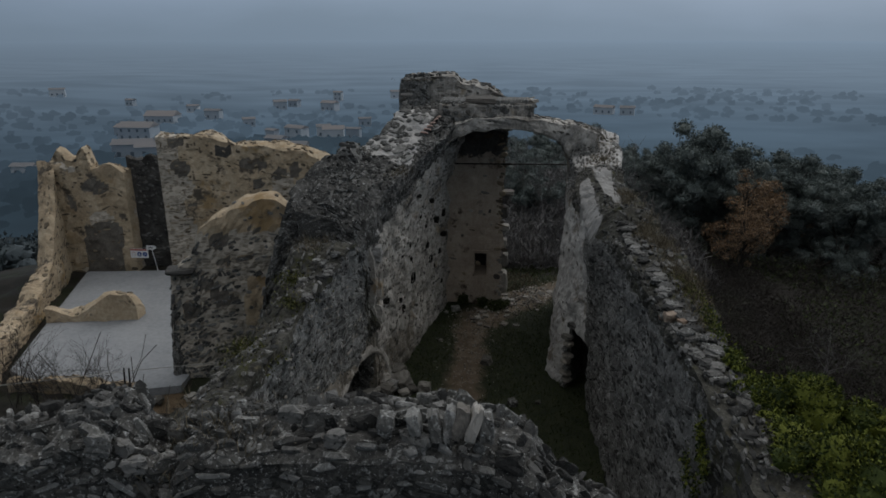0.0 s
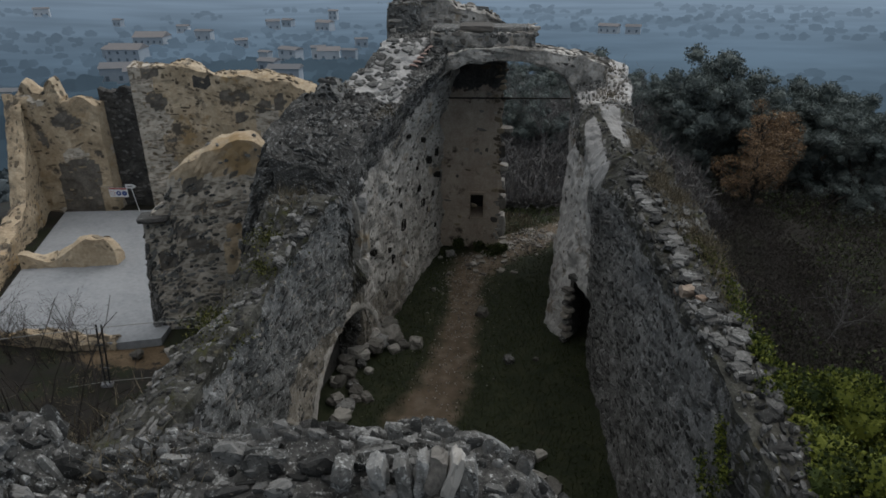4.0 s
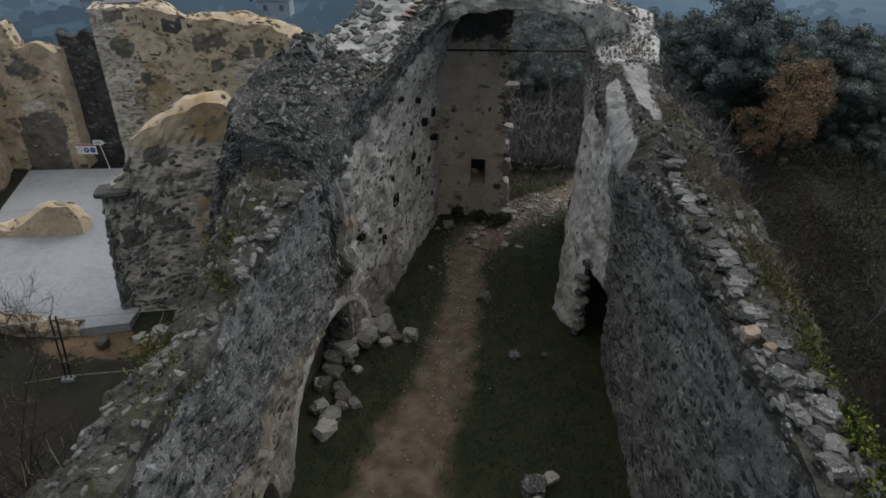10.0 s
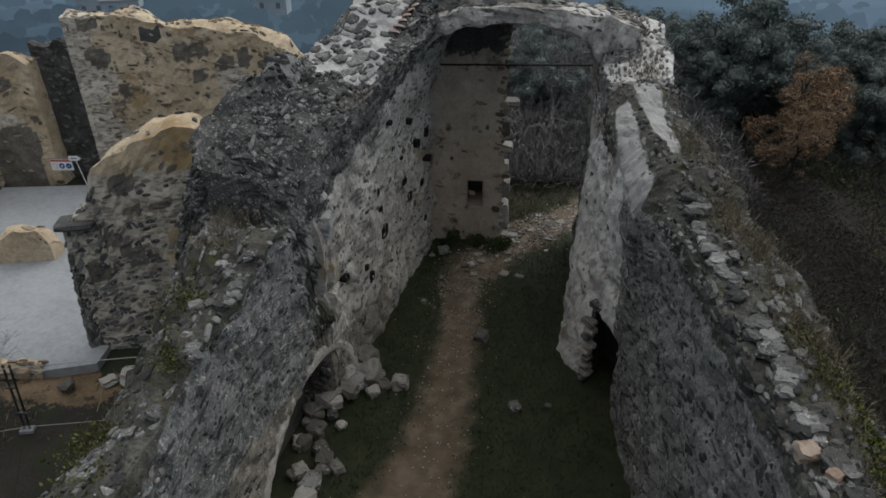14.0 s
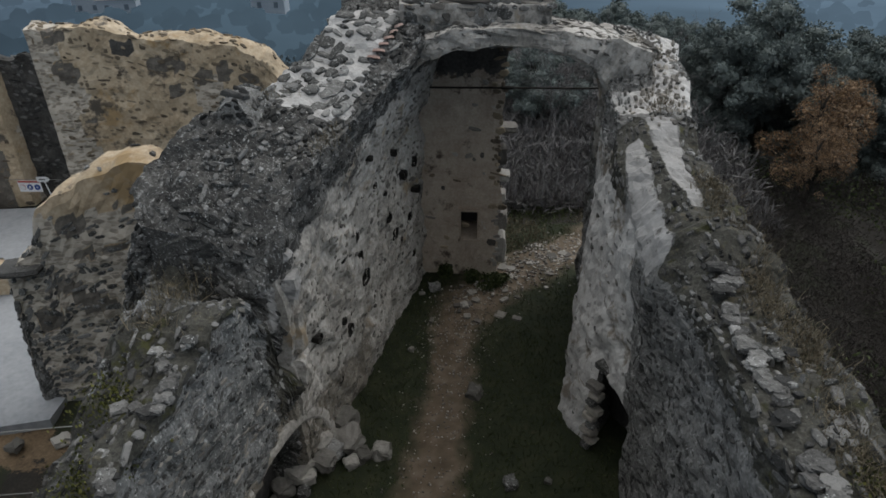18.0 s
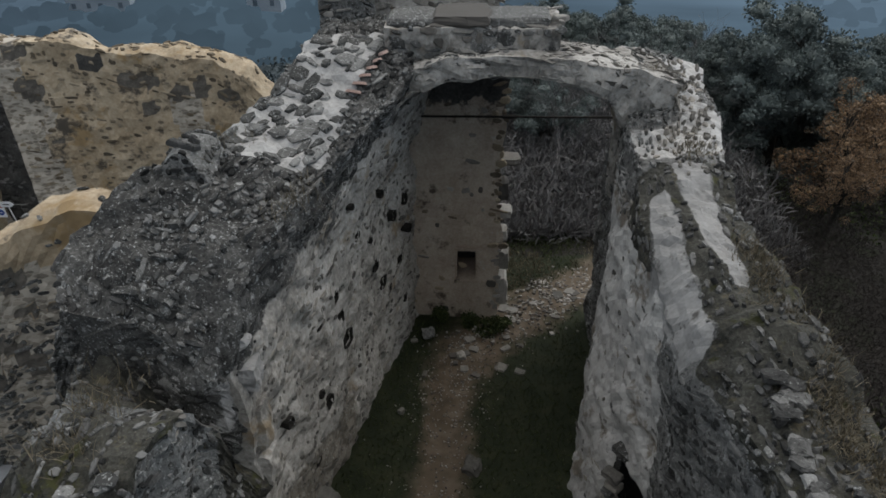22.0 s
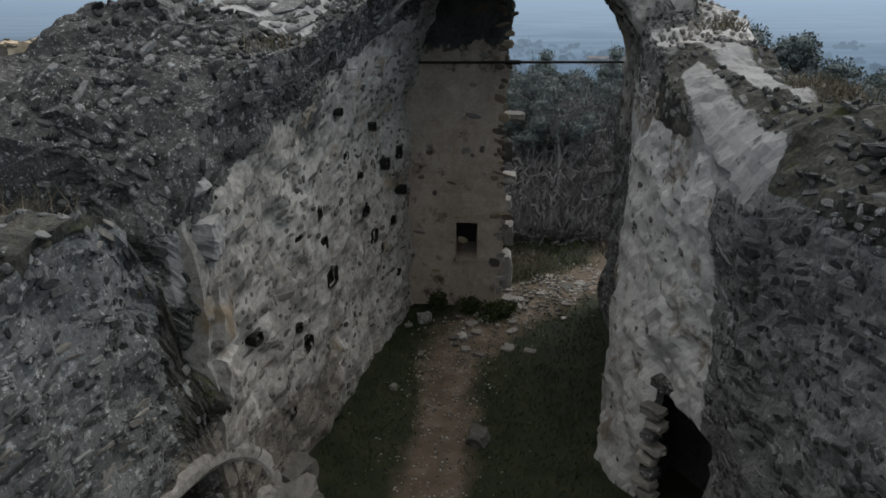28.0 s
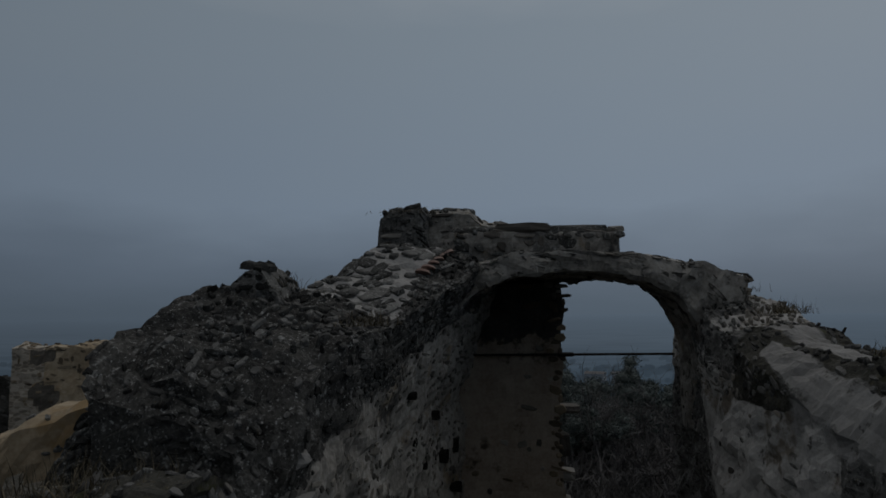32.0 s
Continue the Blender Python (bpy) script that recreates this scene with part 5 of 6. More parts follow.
# flat slabs in the path, small gravel
for k in range(40):
    y = rng.uniform(20.6, 25.2)
    x = float(np.interp(y, PATH_Y, PATH_X)) + rng.gauss(0, 0.8)
    s = rng.uniform(0.1, 0.36)
    if x < 2.3 and y > 22.8:
        continue
    tagged(rough_block("paving_stone", (x, y, 0.02), (s, s * rng.uniform(0.5, 0.9), 0.06), rng.choice((STONE_PALE, RUBBLE, STONE_BED)), None, rng.uniform(0, 180), k + 100, 0.12, 1), "flat pale stone sunk in the path", "stone", "flat stones of the path")
nrng = np.random.default_rng(8)
n = 2300
gy_ = 9 + 17.5 * nrng.uniform(0, 1, n) ** 0.45
gx_ = np.interp(gy_, PATH_Y, PATH_X) + nrng.normal(0, 0.55, n) * (1 + 0.6 * (gy_ > 21.5))
ok = ~((gx_ < 2.4) & (gy_ > 22.7)) & (gx_ > -2.3)
gx_, gy_ = gx_[ok], gy_[ok]
sv, sf = unit_stones(nrng, len(gx_))
sz = nrng.uniform(0.015, 0.05, (len(gx_), 1, 1)) * (1 + 1.3 * np.clip((gy_ - 21.5) / 2, 0, 1))[:, None, None] * np.array([1, 0.8, 0.3])
W = sv * sz + np.stack([gx_, gy_, ground_z(gx_, gy_) + 0.015], -1)[:, None]
grav = raw("gravel", W.reshape(-1, 3), [tuple(18 * i + j for j in f) for i in range(len(gx_)) for f in sf], STONE_PALE)
tagged(grav, "loose gravel and chips along the path", "gravel", kind="stuff")

# short turf either side of the path
n = 26000
tx, ty = nrng.uniform(-3.2, 4.5, n), nrng.uniform(8, 25.5, n)
ok = (np.abs(tx - np.interp(ty, PATH_Y, PATH_X)) > np.interp(ty, (3, 11, 16, 20, 22, 24, 26), (0.9, 0.9, 0.55, 0.55, 1.0, 1.3, 1.2)) * nrng.uniform(0.6, 1.4, n)) & (tx > np.interp(ty, (8, 11, 14.6, 18.5, 23), (-2.9, -2.6, -2.0, -1.15, 0.0))) & ~((tx < 2.3) & (ty > 22.9))
TURF_P = np.stack([tx[ok], ty[ok], ground_z(tx[ok], ty[ok]) - 0.02], -1)

# rubble beside the yard wall
for k, (x, y, s) in enumerate(((-8.3, 17.4, 0.6), (-7.8, 17.1, 0.75), (-7.2, 17.0, 0.5), (-8.0, 16.6, 0.45), (-7.0, 16.5, 0.55), (-6.6, 16.9, 0.5), (-8.9, 17.2, 0.4), (-10.0, 17.0, 0.35))):
    tagged(rough_block("boulder", (x, y, -1.35 + s * 0.2), (s, s * 0.8, s * 0.6), RUBBLE, None, 37 * k, k + 200, 0.3), "pale building stone dumped in the yard", "stone", "stones in the yard")

# ---- yard fence and signs ----
fence = empty("site_fence", -10.1, 15.4, -1.4)
tagged(fence, "temporary site fence of steel posts and taut cables", "fence")


def fpart(name, bm, material, label=""):
    p = part(name, bm, material, fence, label)
    p.matrix_parent_inverse = fence.matrix_basis.inverted()


STEEL = mat("dull_steel", ((0.03, 0.03, 0.03), (0.08, 0.08, 0.08)), 8, 40, rough=0.5)
CABLE = mat("pale_cable", ((0.2, 0.2, 0.19), (0.32, 0.32, 0.3)), 8, 40, rough=0.6)
for dx in (-0.07, 0.07):
    fpart("post", rod(bmesh.new(), (-10.2 + dx, 15.4, -1.4), (-10.0 + dx * 1.2, 15.4, 0.85), 0.028), STEEL)
fpart("foot", box(bmesh.new(), -10.2, 15.4, -1.33, 0.34, 0.2, 0.12, 10, 0.02), CONCRETE, "pale concrete foot block")
for z0, z1 in ((0.15, 0.15), (-0.7, -0.7)):
    fpart("clamp", box(bmesh.new(), -10.12, 15.38, z0, 0.24, 0.06, 0.05), STEEL)
for a, b in (((-16.5, 14.8, 0.1), (-10.05, 15.38, 0.75)), ((-10.05, 15.38, 0.75), (-4.6, 15.6, 1.3)), ((-16.5, 14.5, -2.0), (-10.2, 15.38, -1.2)), ((-10.2, 15.38, -1.2), (-5.0, 15.5, -0.6))):
    fpart("cable", rod(bmesh.new(), a, b, 0.012, seg=5), CABLE)

WHITE = mat("sign_white", ((0.62, 0.63, 0.64), (0.72, 0.73, 0.74)), 2, 20, rough=0.5, bump=0.05)
BLUE = mat("sign_blue", ((0.02, 0.05, 0.2), (0.03, 0.07, 0.26)), 2, 20, rough=0.5, bump=0.05)
RED = mat("sign_red", ((0.35, 0.05, 0.04), (0.42, 0.07, 0.05)), 2, 20, rough=0.5, bump=0.05)
sign = empty("safety_sign", -16.65, 29.6, -0.2)
tagged(sign, "white safety sign with round blue pictograms on a cable", "sign")


def spart(name, bm, material, owner, label=""):
    p = part(name, bm, material, owner, label)
    p.matrix_parent_inverse = (owner.matrix_basis if owner.parent is None else owner.parent.matrix_basis @ owner.matrix_parent_inverse @ owner.matrix_basis).inverted()
    return p


sign_panel = spart("panel", box(bmesh.new(), -16.65, 29.6, -0.2, 0.95, 0.02, 0.5, 0, 0.004), WHITE, sign)
spart("red_band", box(bmesh.new(), -16.65, 29.585, 0.0, 0.9, 0.012, 0.07), RED, sign_panel)
for k in range(3):
    bm = rod(bmesh.new(), (-16.95 + 0.3 * k, 29.592, -0.24), (-16.95 + 0.3 * k, 29.58, -0.24), 0.125, seg=20)
    spart("pictogram", bm, BLUE if k else WHITE, sign_panel, "" if k else "white disc with a blue ring")
    if not k:
        bm = bmesh.new()
        bmesh.ops.create_cone(bm, cap_ends=False, segments=20, radius1=0.125, radius2=0.105, depth=0.012, matrix=pose(-16.95, 29.578, -0.24, 90))
        spart("ring", bm, RED, sign_panel)
    else:
        spart("symbol", box(bmesh.new(), -16.95 + 0.3 * k, 29.575, -0.24, 0.08, 0.006, 0.1 if k == 1 else 0.03), WHITE, sign_panel)
spart("cable", rod(bmesh.new(), (-17.6, 29.6, 0.1), (-15.3, 29.6, 0.1), 0.01, seg=5), CABLE, sign)
spart("tie", rod(bmesh.new(), (-17.1, 29.6, 0.03), (-17.1, 29.6, 0.11), 0.008, seg=5), CABLE, sign)
spart("tie", rod(bmesh.new(), (-16.2, 29.6, 0.03), (-16.2, 29.6, 0.11), 0.008, seg=5), CABLE, sign)
arrow = empty("arrow_sign", -15.8, 29.45, -1.12)
tagged(arrow, "small white arrow sign on a thin pole", "sign")
spart("pole", rod(bmesh.new(), (-15.7, 29.45, -1.12), (-15.9, 29.45, 0.3), 0.018), WHITE, arrow)
bm = bmesh.new()
vs = [bm.verts.new((x, 29.42, z)) for x, z in ((-16.15, 0.08), (-15.75, 0.08), (-15.6, 0.19), (-15.75, 0.3), (-16.15, 0.3))]
f = bm.faces.new(vs)
r = bmesh.ops.extrude_face_region(bm, geom=[f])
bmesh.ops.translate(bm, verts=[v for v in r["geom"] if isinstance(v, bmesh.types.BMVert)], vec=(0, 0.02, 0))
spart("arrow_panel", bm, WHITE, arrow)
spart("bar", box(bmesh.new(), -15.92, 29.412, 0.19, 0.26, 0.006, 0.04), STEEL, arrow)
# dark sill and step at the end of the divider wall, shutters of shade on the back wall
tagged(rough_block("sill_slab", (-9.35, 18.65, 2.98), (0.95, 0.7, 0.16), STONE_DARK, None, 14, 3, 0.05), "dark stone sill on the broken wall", "sill")

# ---- plants ----
def leaf_mat(name, a, b, c):
    return mat(name, (a, b, c), 1.2, 9, rough=0.75, bump=0.0, random_mix=0.55)


IVY = leaf_mat("ivy_leaf", (0.018, 0.03, 0.007), (0.056, 0.074, 0.014), (0.148, 0.165, 0.028))
# the oaks' green is paled and greyed: distance haze put into the colour
HAZED_EVERGREEN = leaf_mat("hazed_evergreen_leaf", (0.088, 0.105, 0.101), (0.112, 0.133, 0.126), (0.138, 0.16, 0.149))
WEED = leaf_mat("weed_leaf", (0.024, 0.034, 0.013), (0.043, 0.057, 0.02), (0.07, 0.084, 0.032))
OCHRE = leaf_mat("autumn_leaf", (0.11, 0.079, 0.055), (0.185, 0.124, 0.077), (0.28, 0.183, 0.105))
DRY = leaf_mat("dry_grass", (0.06, 0.05, 0.032), (0.115, 0.096, 0.064), (0.19, 0.16, 0.112))
MOSS = leaf_mat("moss", (0.03, 0.035, 0.008), (0.06, 0.065, 0.015), (0.11, 0.11, 0.03))
BARK = mat("bark", ((0.02, 0.018, 0.015), (0.045, 0.04, 0.034), (0.08, 0.073, 0.064)), 3, 20, random_mix=0.3)
TWIG = mat("bare_twig", ((0.024, 0.021, 0.019), (0.036, 0.031, 0.028), (0.052, 0.044, 0.04)), 2, 20, random_mix=0.3)

# twig colour with haze mixed in, paler than the plain bare twig
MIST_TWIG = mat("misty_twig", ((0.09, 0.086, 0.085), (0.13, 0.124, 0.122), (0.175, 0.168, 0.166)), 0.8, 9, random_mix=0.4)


def leaves(name, P, size, material, rng, parent=None, wide=0.32, up=0.0):
    """Small diamond leaves at the points P, each folded once, turned at random."""
    n = len(P)
    d = unit(rng.normal(0, 1, (n, 3)) + np.array([0, 0, up]))
    e = unit(np.cross(d, rng.normal(0, 1, (n, 3))))
    f = np.cross(d, e)
    s = (size * rng.uniform(0.6, 1.4, n))[:, None]
    A, B, C, D = P, P + d * s * 0.5 + e * s * wide + f * s * 0.08, P + d * s, P + d * s * 0.5 - e * s * wide + f * s * 0.08
    V = np.stack([A, B, C, D], 1).reshape(-1, 3)
    F = [t for i in range(0, 4 * n, 4) for t in ((i, i + 1, i + 2), (i, i + 2, i + 3))]
    return raw(name, V, F, material, None, parent)


BALL = bmesh.new()
bmesh.ops.create_icosphere(BALL, subdivisions=2, radius=1.0)
BALL_V = np.array([tuple(v.co) for v in BALL.verts])
BALL_F = np.array([[v.index for v in f.verts] for f in BALL.faces])
BALL.free()


def lumps(C, R, seed, flat=0.85, amount=0.3):
    """Uneven lumps at the centres C with radii R: vertices and triangles."""
    V = BALL_V[None] * (R[:, None, None] * np.array([1, 1, flat])) + C[:, None]
    d = 1 + amount * fbm((V * 1.0).reshape(-1, 3) / max(0.2, float(R.mean())), 1.3, 2, seed).reshape(V.shape[:2])
    V = C[:, None] + (V - C[:, None]) * d[..., None]
    return V.reshape(-1, 3), (BALL_F[None] + (np.arange(len(C)) * len(BALL_V))[:, None, None]).reshape(-1, 3)


def foliage(name, C, R, n, size, material, rng, parent=None, wide=0.34, up=0.5, core=0.72):
    """A leafy mass: close-set leaves over and round uneven clumps at C with radii R."""
    V0, F0 = lumps(C, R * core, 3)
    w = rng.choice(len(C), n, p=R ** 2 / (R ** 2).sum())
    o = unit(rng.normal(0, 1, (n, 3)) + np.array([0, 0, 0.35]))
    P = C[w] + o * (R[w] * rng.uniform(0.62, 1.12, n))[:, None] * np.array([1, 1, 0.85])
    d = unit(o + rng.normal(0, 0.8, (n, 3)) + np.array([0, 0, up - 0.5]))
    e = unit(np.cross(d, rng.normal(0, 1, (n, 3))))
    f = np.cross(d, e)
    s = (size * rng.uniform(0.6, 1.4, n))[:, None]
    L = np.stack([P, P + d * s * 0.5 + e * s * wide + f * s * 0.08, P + d * s, P + d * s * 0.5 - e * s * wide + f * s * 0.08], 1).reshape(-1, 3)
    b = len(V0) + 4 * np.arange(n)[:, None]
    F = np.concatenate([F0, b + np.array([0, 1, 2]), b + np.array([0, 2, 3])])
    return raw(name, np.concatenate([V0, L]), F.tolist(), material, None, parent)


def clumped(rng, n, centre, radii, clumps, spread):
    """Points in leafy clumps on and within an ellipsoid."""
    c = unit(rng.normal(0, 1, (clumps, 3))) * rng.uniform(0.45, 1.0, (clumps, 1)) ** 0.6
    w = rng.integers(0, clumps, n)
    p = c[w] + rng.normal(0, spread, (n, 3)) * np.array([1, 1, 0.8])
    return p * np.array(radii) + np.array(centre)


def limbs(rng, bm, base, direction, length, radius, depth, seg=5):
    """A branching skeleton of tapering limbs; returns the tips."""
    tips = []
    p, d = Vector(base), Vector(direction).normalized()
    steps = 3
    for k in range(steps):
        d = (d + Vector(rng.normal(0, 0.14, 3))).normalized()
        q = p + d * (length / steps)
        rod(bm, p, q, radius * (1 - 0.25 * k / steps), radius * (1 - 0.25 * (k + 1) / steps), seg)
        p = q
        if depth > 0:
            for _ in range(2 if k < steps - 1 else 3):
                side = (d * 0.75 + Vector(rng.normal(0, 0.62, 3)) + Vector((0, 0, 0.18))).normalized()
                tips += limbs(rng, bm, p, side, length * rng.uniform(0.48, 0.7), radius * 0.5, depth - 1, max(3, seg - 1))
    if depth == 0:
        tips.append(p)
    return tips


def tree(name, seed, height, crown, material, label, category="tree", leaf=0.2, n=2600, depth=2, core=0.7):
    rng = np.random.default_rng(seed)
    ob = empty(name)
    bm = bmesh.new()
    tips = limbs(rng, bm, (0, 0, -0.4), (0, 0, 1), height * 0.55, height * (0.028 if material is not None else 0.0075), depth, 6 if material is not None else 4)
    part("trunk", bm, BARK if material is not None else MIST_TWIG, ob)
    if material is not None:
        T = np.array([tuple(t) for t in tips])
        C = np.concatenate([T[rng.choice(len(T), min(60, len(T)), replace=False)], clumped(rng, 70, (0, 0, height * 0.66), (crown, crown, height * 0.27), 12, 0.28)])
        foliage("crown", C, crown * rng.uniform(0.1, 0.25, len(C)), n, leaf, material, rng, ob, core=core)
    return tagged(ob, label, category, "trees on the slope")


ever = tree("evergreen_tree", 1, 7.5, 2.6, HAZED_EVERGREEN, "evergreen oak on the slope, its dark green greyed by painted haze", leaf=0.1, n=34000)
ever2 = tree("evergreen_tree", 2, 6.5, 2.3, HAZED_EVERGREEN, "evergreen oak on the slope, its dark green greyed by painted haze", leaf=0.1, n=32000)
bare = tree("bare_tree", 3, 7.5, 2.0, None, "leafless winter tree, its fine twigs paled by painted haze", depth=3)
bare2 = tree("bare_tree", 4, 6.5, 2.0, None, "leafless winter tree, its fine twigs paled by painted haze", depth=3)
rust = tree("autumn_tree", 5, 7.5, 2.2, OCHRE, "tree still holding rust-orange autumn leaves", leaf=0.09, n=20000, core=0.3)


def plant(kind, x, y, s=1.0, top=None, turn=0.0, first=False):
    z = float(ground_z(x, y))
    m = pose(x, y, z, 0, 0, turn)
    if first:
        kind.matrix_basis = m @ Matrix.Diagonal((s, s, s, 1))
        return kind
    ob = copy_thing(kind, m)
    ob.scale = (s, s, s)
    return ob


rng = random.Random(77)
plant(rust, 16.3, 33.0, 0.75, first=True)
plant(rust, 15.2, 30.5, 0.5)
plant(rust, 24.0, 45.0, 0.8)
firsts = [ever, ever2, bare, bare2]
spots = []
for k in range(150):
    # woodland beyond the right-hand wall and behind the arch
    if k < 105:
        x, y = rng.uniform(9.5, 46), rng.uniform(6, 78)
        if x < 11 + 0.02 * y and y < 30:
            x += 4
    else:
        x, y = rng.uniform(-2, 12), rng.uniform(31, 70)
    if any((x - a) ** 2 + (y - b) ** 2 < 4.5 for a, b in spots) or math.hypot(x - 16.2, y - 32) < 3.4 or (y < 33 and y > 13 and abs(x - (2 + (y - 5) * 0.507)) < 3.2):
        continue
    spots.append((x, y))
    behind = x < 12 and y < 48
    low = x < 22 and y < 26
    if low:
        kind, s = (bare, bare2)[k % 2], rng.uniform(0.35, 0.6)
    elif behind:
        kind, s = (bare, bare2, bare, ever2)[k % 4], rng.uniform(0.65, 0.95)
    else:
        kind, s = (ever, ever2, ever, bare, ever2)[k % 5], rng.uniform(0.75, 1.15) * (1.12 if x > 14 and y > 36 else 1.0)
    if kind in firsts:
        firsts.remove(kind)
        plant(kind, x, y, s, turn=rng.uniform(0, 360), first=True)
    else:
        plant(kind, x, y, s, turn=rng.uniform(0, 360))

# undergrowth on the slope
nrng = np.random.default_rng(31)
n = 110000
ux, uy = nrng.uniform(7, 34, n), nrng.uniform(1, 44, n)
clump = vnoise(np.stack([ux, uy, 0 * ux], -1), 0.45, 3)
ok = (clump > -0.25) & ((ux > 7.5) | (uy > 27)) & ~((np.abs(ux - np.interp(uy, PATH_Y, PATH_X)) < 2.5) & (uy < 30))
ux, uy, clump = ux[ok], uy[ok], clump[ok]
P = np.stack([ux, uy, ground_z(ux, uy) + nrng.uniform(0, 1, len(ux)) * (0.5 + 1.2 * np.clip(clump + 0.3, 0, 1))], -1)
half = len(P) * 2 // 3
tagged(leaves("undergrowth", P[:half], 0.34, TWIG, nrng, None, wide=0.02, up=0.6), "dark leafless brambles and scrub", "scrub", kind="stuff")
tagged(leaves("undergrowth", P[half:], 0.13, WEED, nrng, None, up=0.4), "dark green low scrub", "scrub", kind="stuff")

n = 95000
ux, uy = nrng.uniform(-6, 13, n), 27.5 + 22 * nrng.uniform(0, 1, n) ** 1.3
ok = (vnoise(np.stack([ux, uy, 0 * ux], -1), 0.4, 8) > -0.35) & ~((np.abs(ux - np.interp(uy, PATH_Y, PATH_X)) < 2.2) & (uy < 29.5))
ux, uy = ux[ok], uy[ok]
P = np.stack([ux, uy, ground_z(ux, uy) + nrng.uniform(0, 1, len(ux)) ** 1.5 * np.clip((uy - 27) * 0.4, 0.3, 4.5)], -1)
tagged(leaves("thicket", P, 0.6, MIST_TWIG, nrng, None, wide=0.0065, up=0.9), "thicket of leafless upright twigs in a haze-paled colour", "thicket", kind="stuff")
n = 90000
ux, uy = nrng.uniform(6.6, 16, n), nrng.uniform(0, 32, n)
ok = (ux > 6.6 + 0.8 * nrng.uniform(0, 1, n)) & ~((uy > 21) & (uy < 28) & (ux < 9))
ux, uy = ux[ok], uy[ok]
P = np.stack([ux, uy, ground_z(ux, uy) + nrng.uniform(0, 0.9, len(ux))], -1)
tagged(leaves("brambles", P, 0.2, TWIG, nrng, None, wide=0.045, up=0.5), "tangled grey-brown brambles below the wall", "scrub", kind="stuff")

# ivy over the woodland-side wall
ivy = empty("ivy", 5.4, 5.2, 5.0)
tagged(ivy, "mass of bright yellow-green ivy spilling over the wall", "ivy")
nrng = np.random.default_rng(9)
C = np.concatenate([clumped(nrng, 75, (5.75, 5.0, 5.4), (1.05, 1.75, 0.6), 75, 0.06), clumped(nrng, 60, (6.7, 4.9, 4.5), (1.2, 1.9, 1.0), 60, 0.06)])
p = foliage("foliage", C, nrng.uniform(0.2, 0.4, len(C)), 120000, 0.05, IVY, nrng, ivy, up=0.9, core=0.8)
p.matrix_parent_inverse = ivy.matrix_basis.inverted()
P = np.concatenate([clumped(nrng, 1500, (5.15, 6.9, 5.85), (0.25, 0.35, 0.15), 12, 0.2), clumped(nrng, 900, (4.28, 6.0, 4.6), (0.08, 0.35, 0.8), 8, 0.2), clumped(nrng, 600, (5.25, 9.4, 6.04), (0.08, 0.9, 0.06), 9, 0.2)])
p = leaves("runner", P, 0.05, IVY, nrng, ivy, up=0.7)
p.matrix_parent_inverse = ivy.matrix_basis.inverted()
bm = bmesh.new()
for k in range(7):
    r2 = random.Random(k)
    rod(bm, (6.2 + r2.uniform(-0.4, 0.5), 4.5 + r2.uniform(-1.2, 1.2), -1.5), (5.8 + r2.uniform(-0.3, 0.6), 4.7 + r2.uniform(-1.2, 1.2), 5.2), 0.05, 0.02, 5)
p = part("stem", bm, BARK, ivy)
p.matrix_parent_inverse = ivy.matrix_basis.inverted()


def tuft(name, x, y, z, rx, ry, h, n, material, seed, label, cat="grass"):
    """A tuft of thin blades."""
    rng = np.random.default_rng(seed)
    a = np.stack([x + rng.normal(0, rx, n), y + rng.normal(0, ry, n), np.full(n, z - 0.03)], -1)
    d = unit(np.stack([rng.normal(0, 0.5, n), rng.normal(0, 0.5, n), np.ones(n)], -1)) * (h * rng.uniform(0.5, 1.2, n))[:, None]
    w = unit(np.cross(d, rng.normal(0, 1, (n, 3)))) * 0.006
    mid = a + d * 0.55 + np.stack([rng.normal(0, 0.02, n), rng.normal(0, 0.02, n), 0 * a[:, 0]], -1)
    V = np.stack([a - w, a + w, mid + w * 0.7, mid - w * 0.7, a + d + rng.normal(0, 0.05, (n, 3))], 1).reshape(-1, 3)
    F = [f for i in range(0, 5 * n, 5) for f in ((i, i + 1, i + 2, i + 3), (i + 3, i + 2, i + 4))]
    return tagged(raw(name, V, F, material), label, cat, "tufts on the wall tops", "stuff")


TUFTS = [(-3.2, 13.3, 5.6, 0.3, 0.25, 0.3, 160), (-3.4, 14.1, 5.35, 0.25, 0.3, 0.4, 200), (-3.9, 6.2, 4.8, 0.4, 0.5, 0.4, 260), (-4.2, 5.2, 4.9, 0.35, 0.35, 0.45, 240), (-3.6, 10.6, 4.7, 0.25, 0.5, 0.3, 160), (5.2, 18.9, 6.95, 0.2, 0.3, 0.25, 120), (4.7, 21.2, 7.66, 0.25, 0.3, 0.18, 120), (5.3, 21.2, 7.35, 0.2, 0.25, 0.2, 120), (-2.4, 18.6, 7.2, 0.25, 0.4, 0.22, 160), (-2.9, 17.9, 7.4, 0.2, 0.3, 0.25, 120), (-1.4, 17.2, 6.85, 0.2, 0.4, 0.25, 140), (-1.2, 22.9, 9.25, 0.4, 0.3, 0.12, 120), (0.8, 21.9, 8.68, 0.6, 0.2, 0.1, 80),
         (-2.5, 3.6, 6.33, 0.25, 0.3, 0.3, 160), (-1.9, 3.5, 6.78, 0.3, 0.25, 0.2, 140)]
TUFTS += [(float(np.interp(8.6 + 0.75 * k, (8, 14), (5.05, 5.4))) + 0.1 * (k % 3 - 1), 8.6 + 0.75 * k, wood_top(8.6 + 0.75 * k), 0.14, 0.35, 0.14 + 0.04 * (k % 3), 420) for k in range(11)]
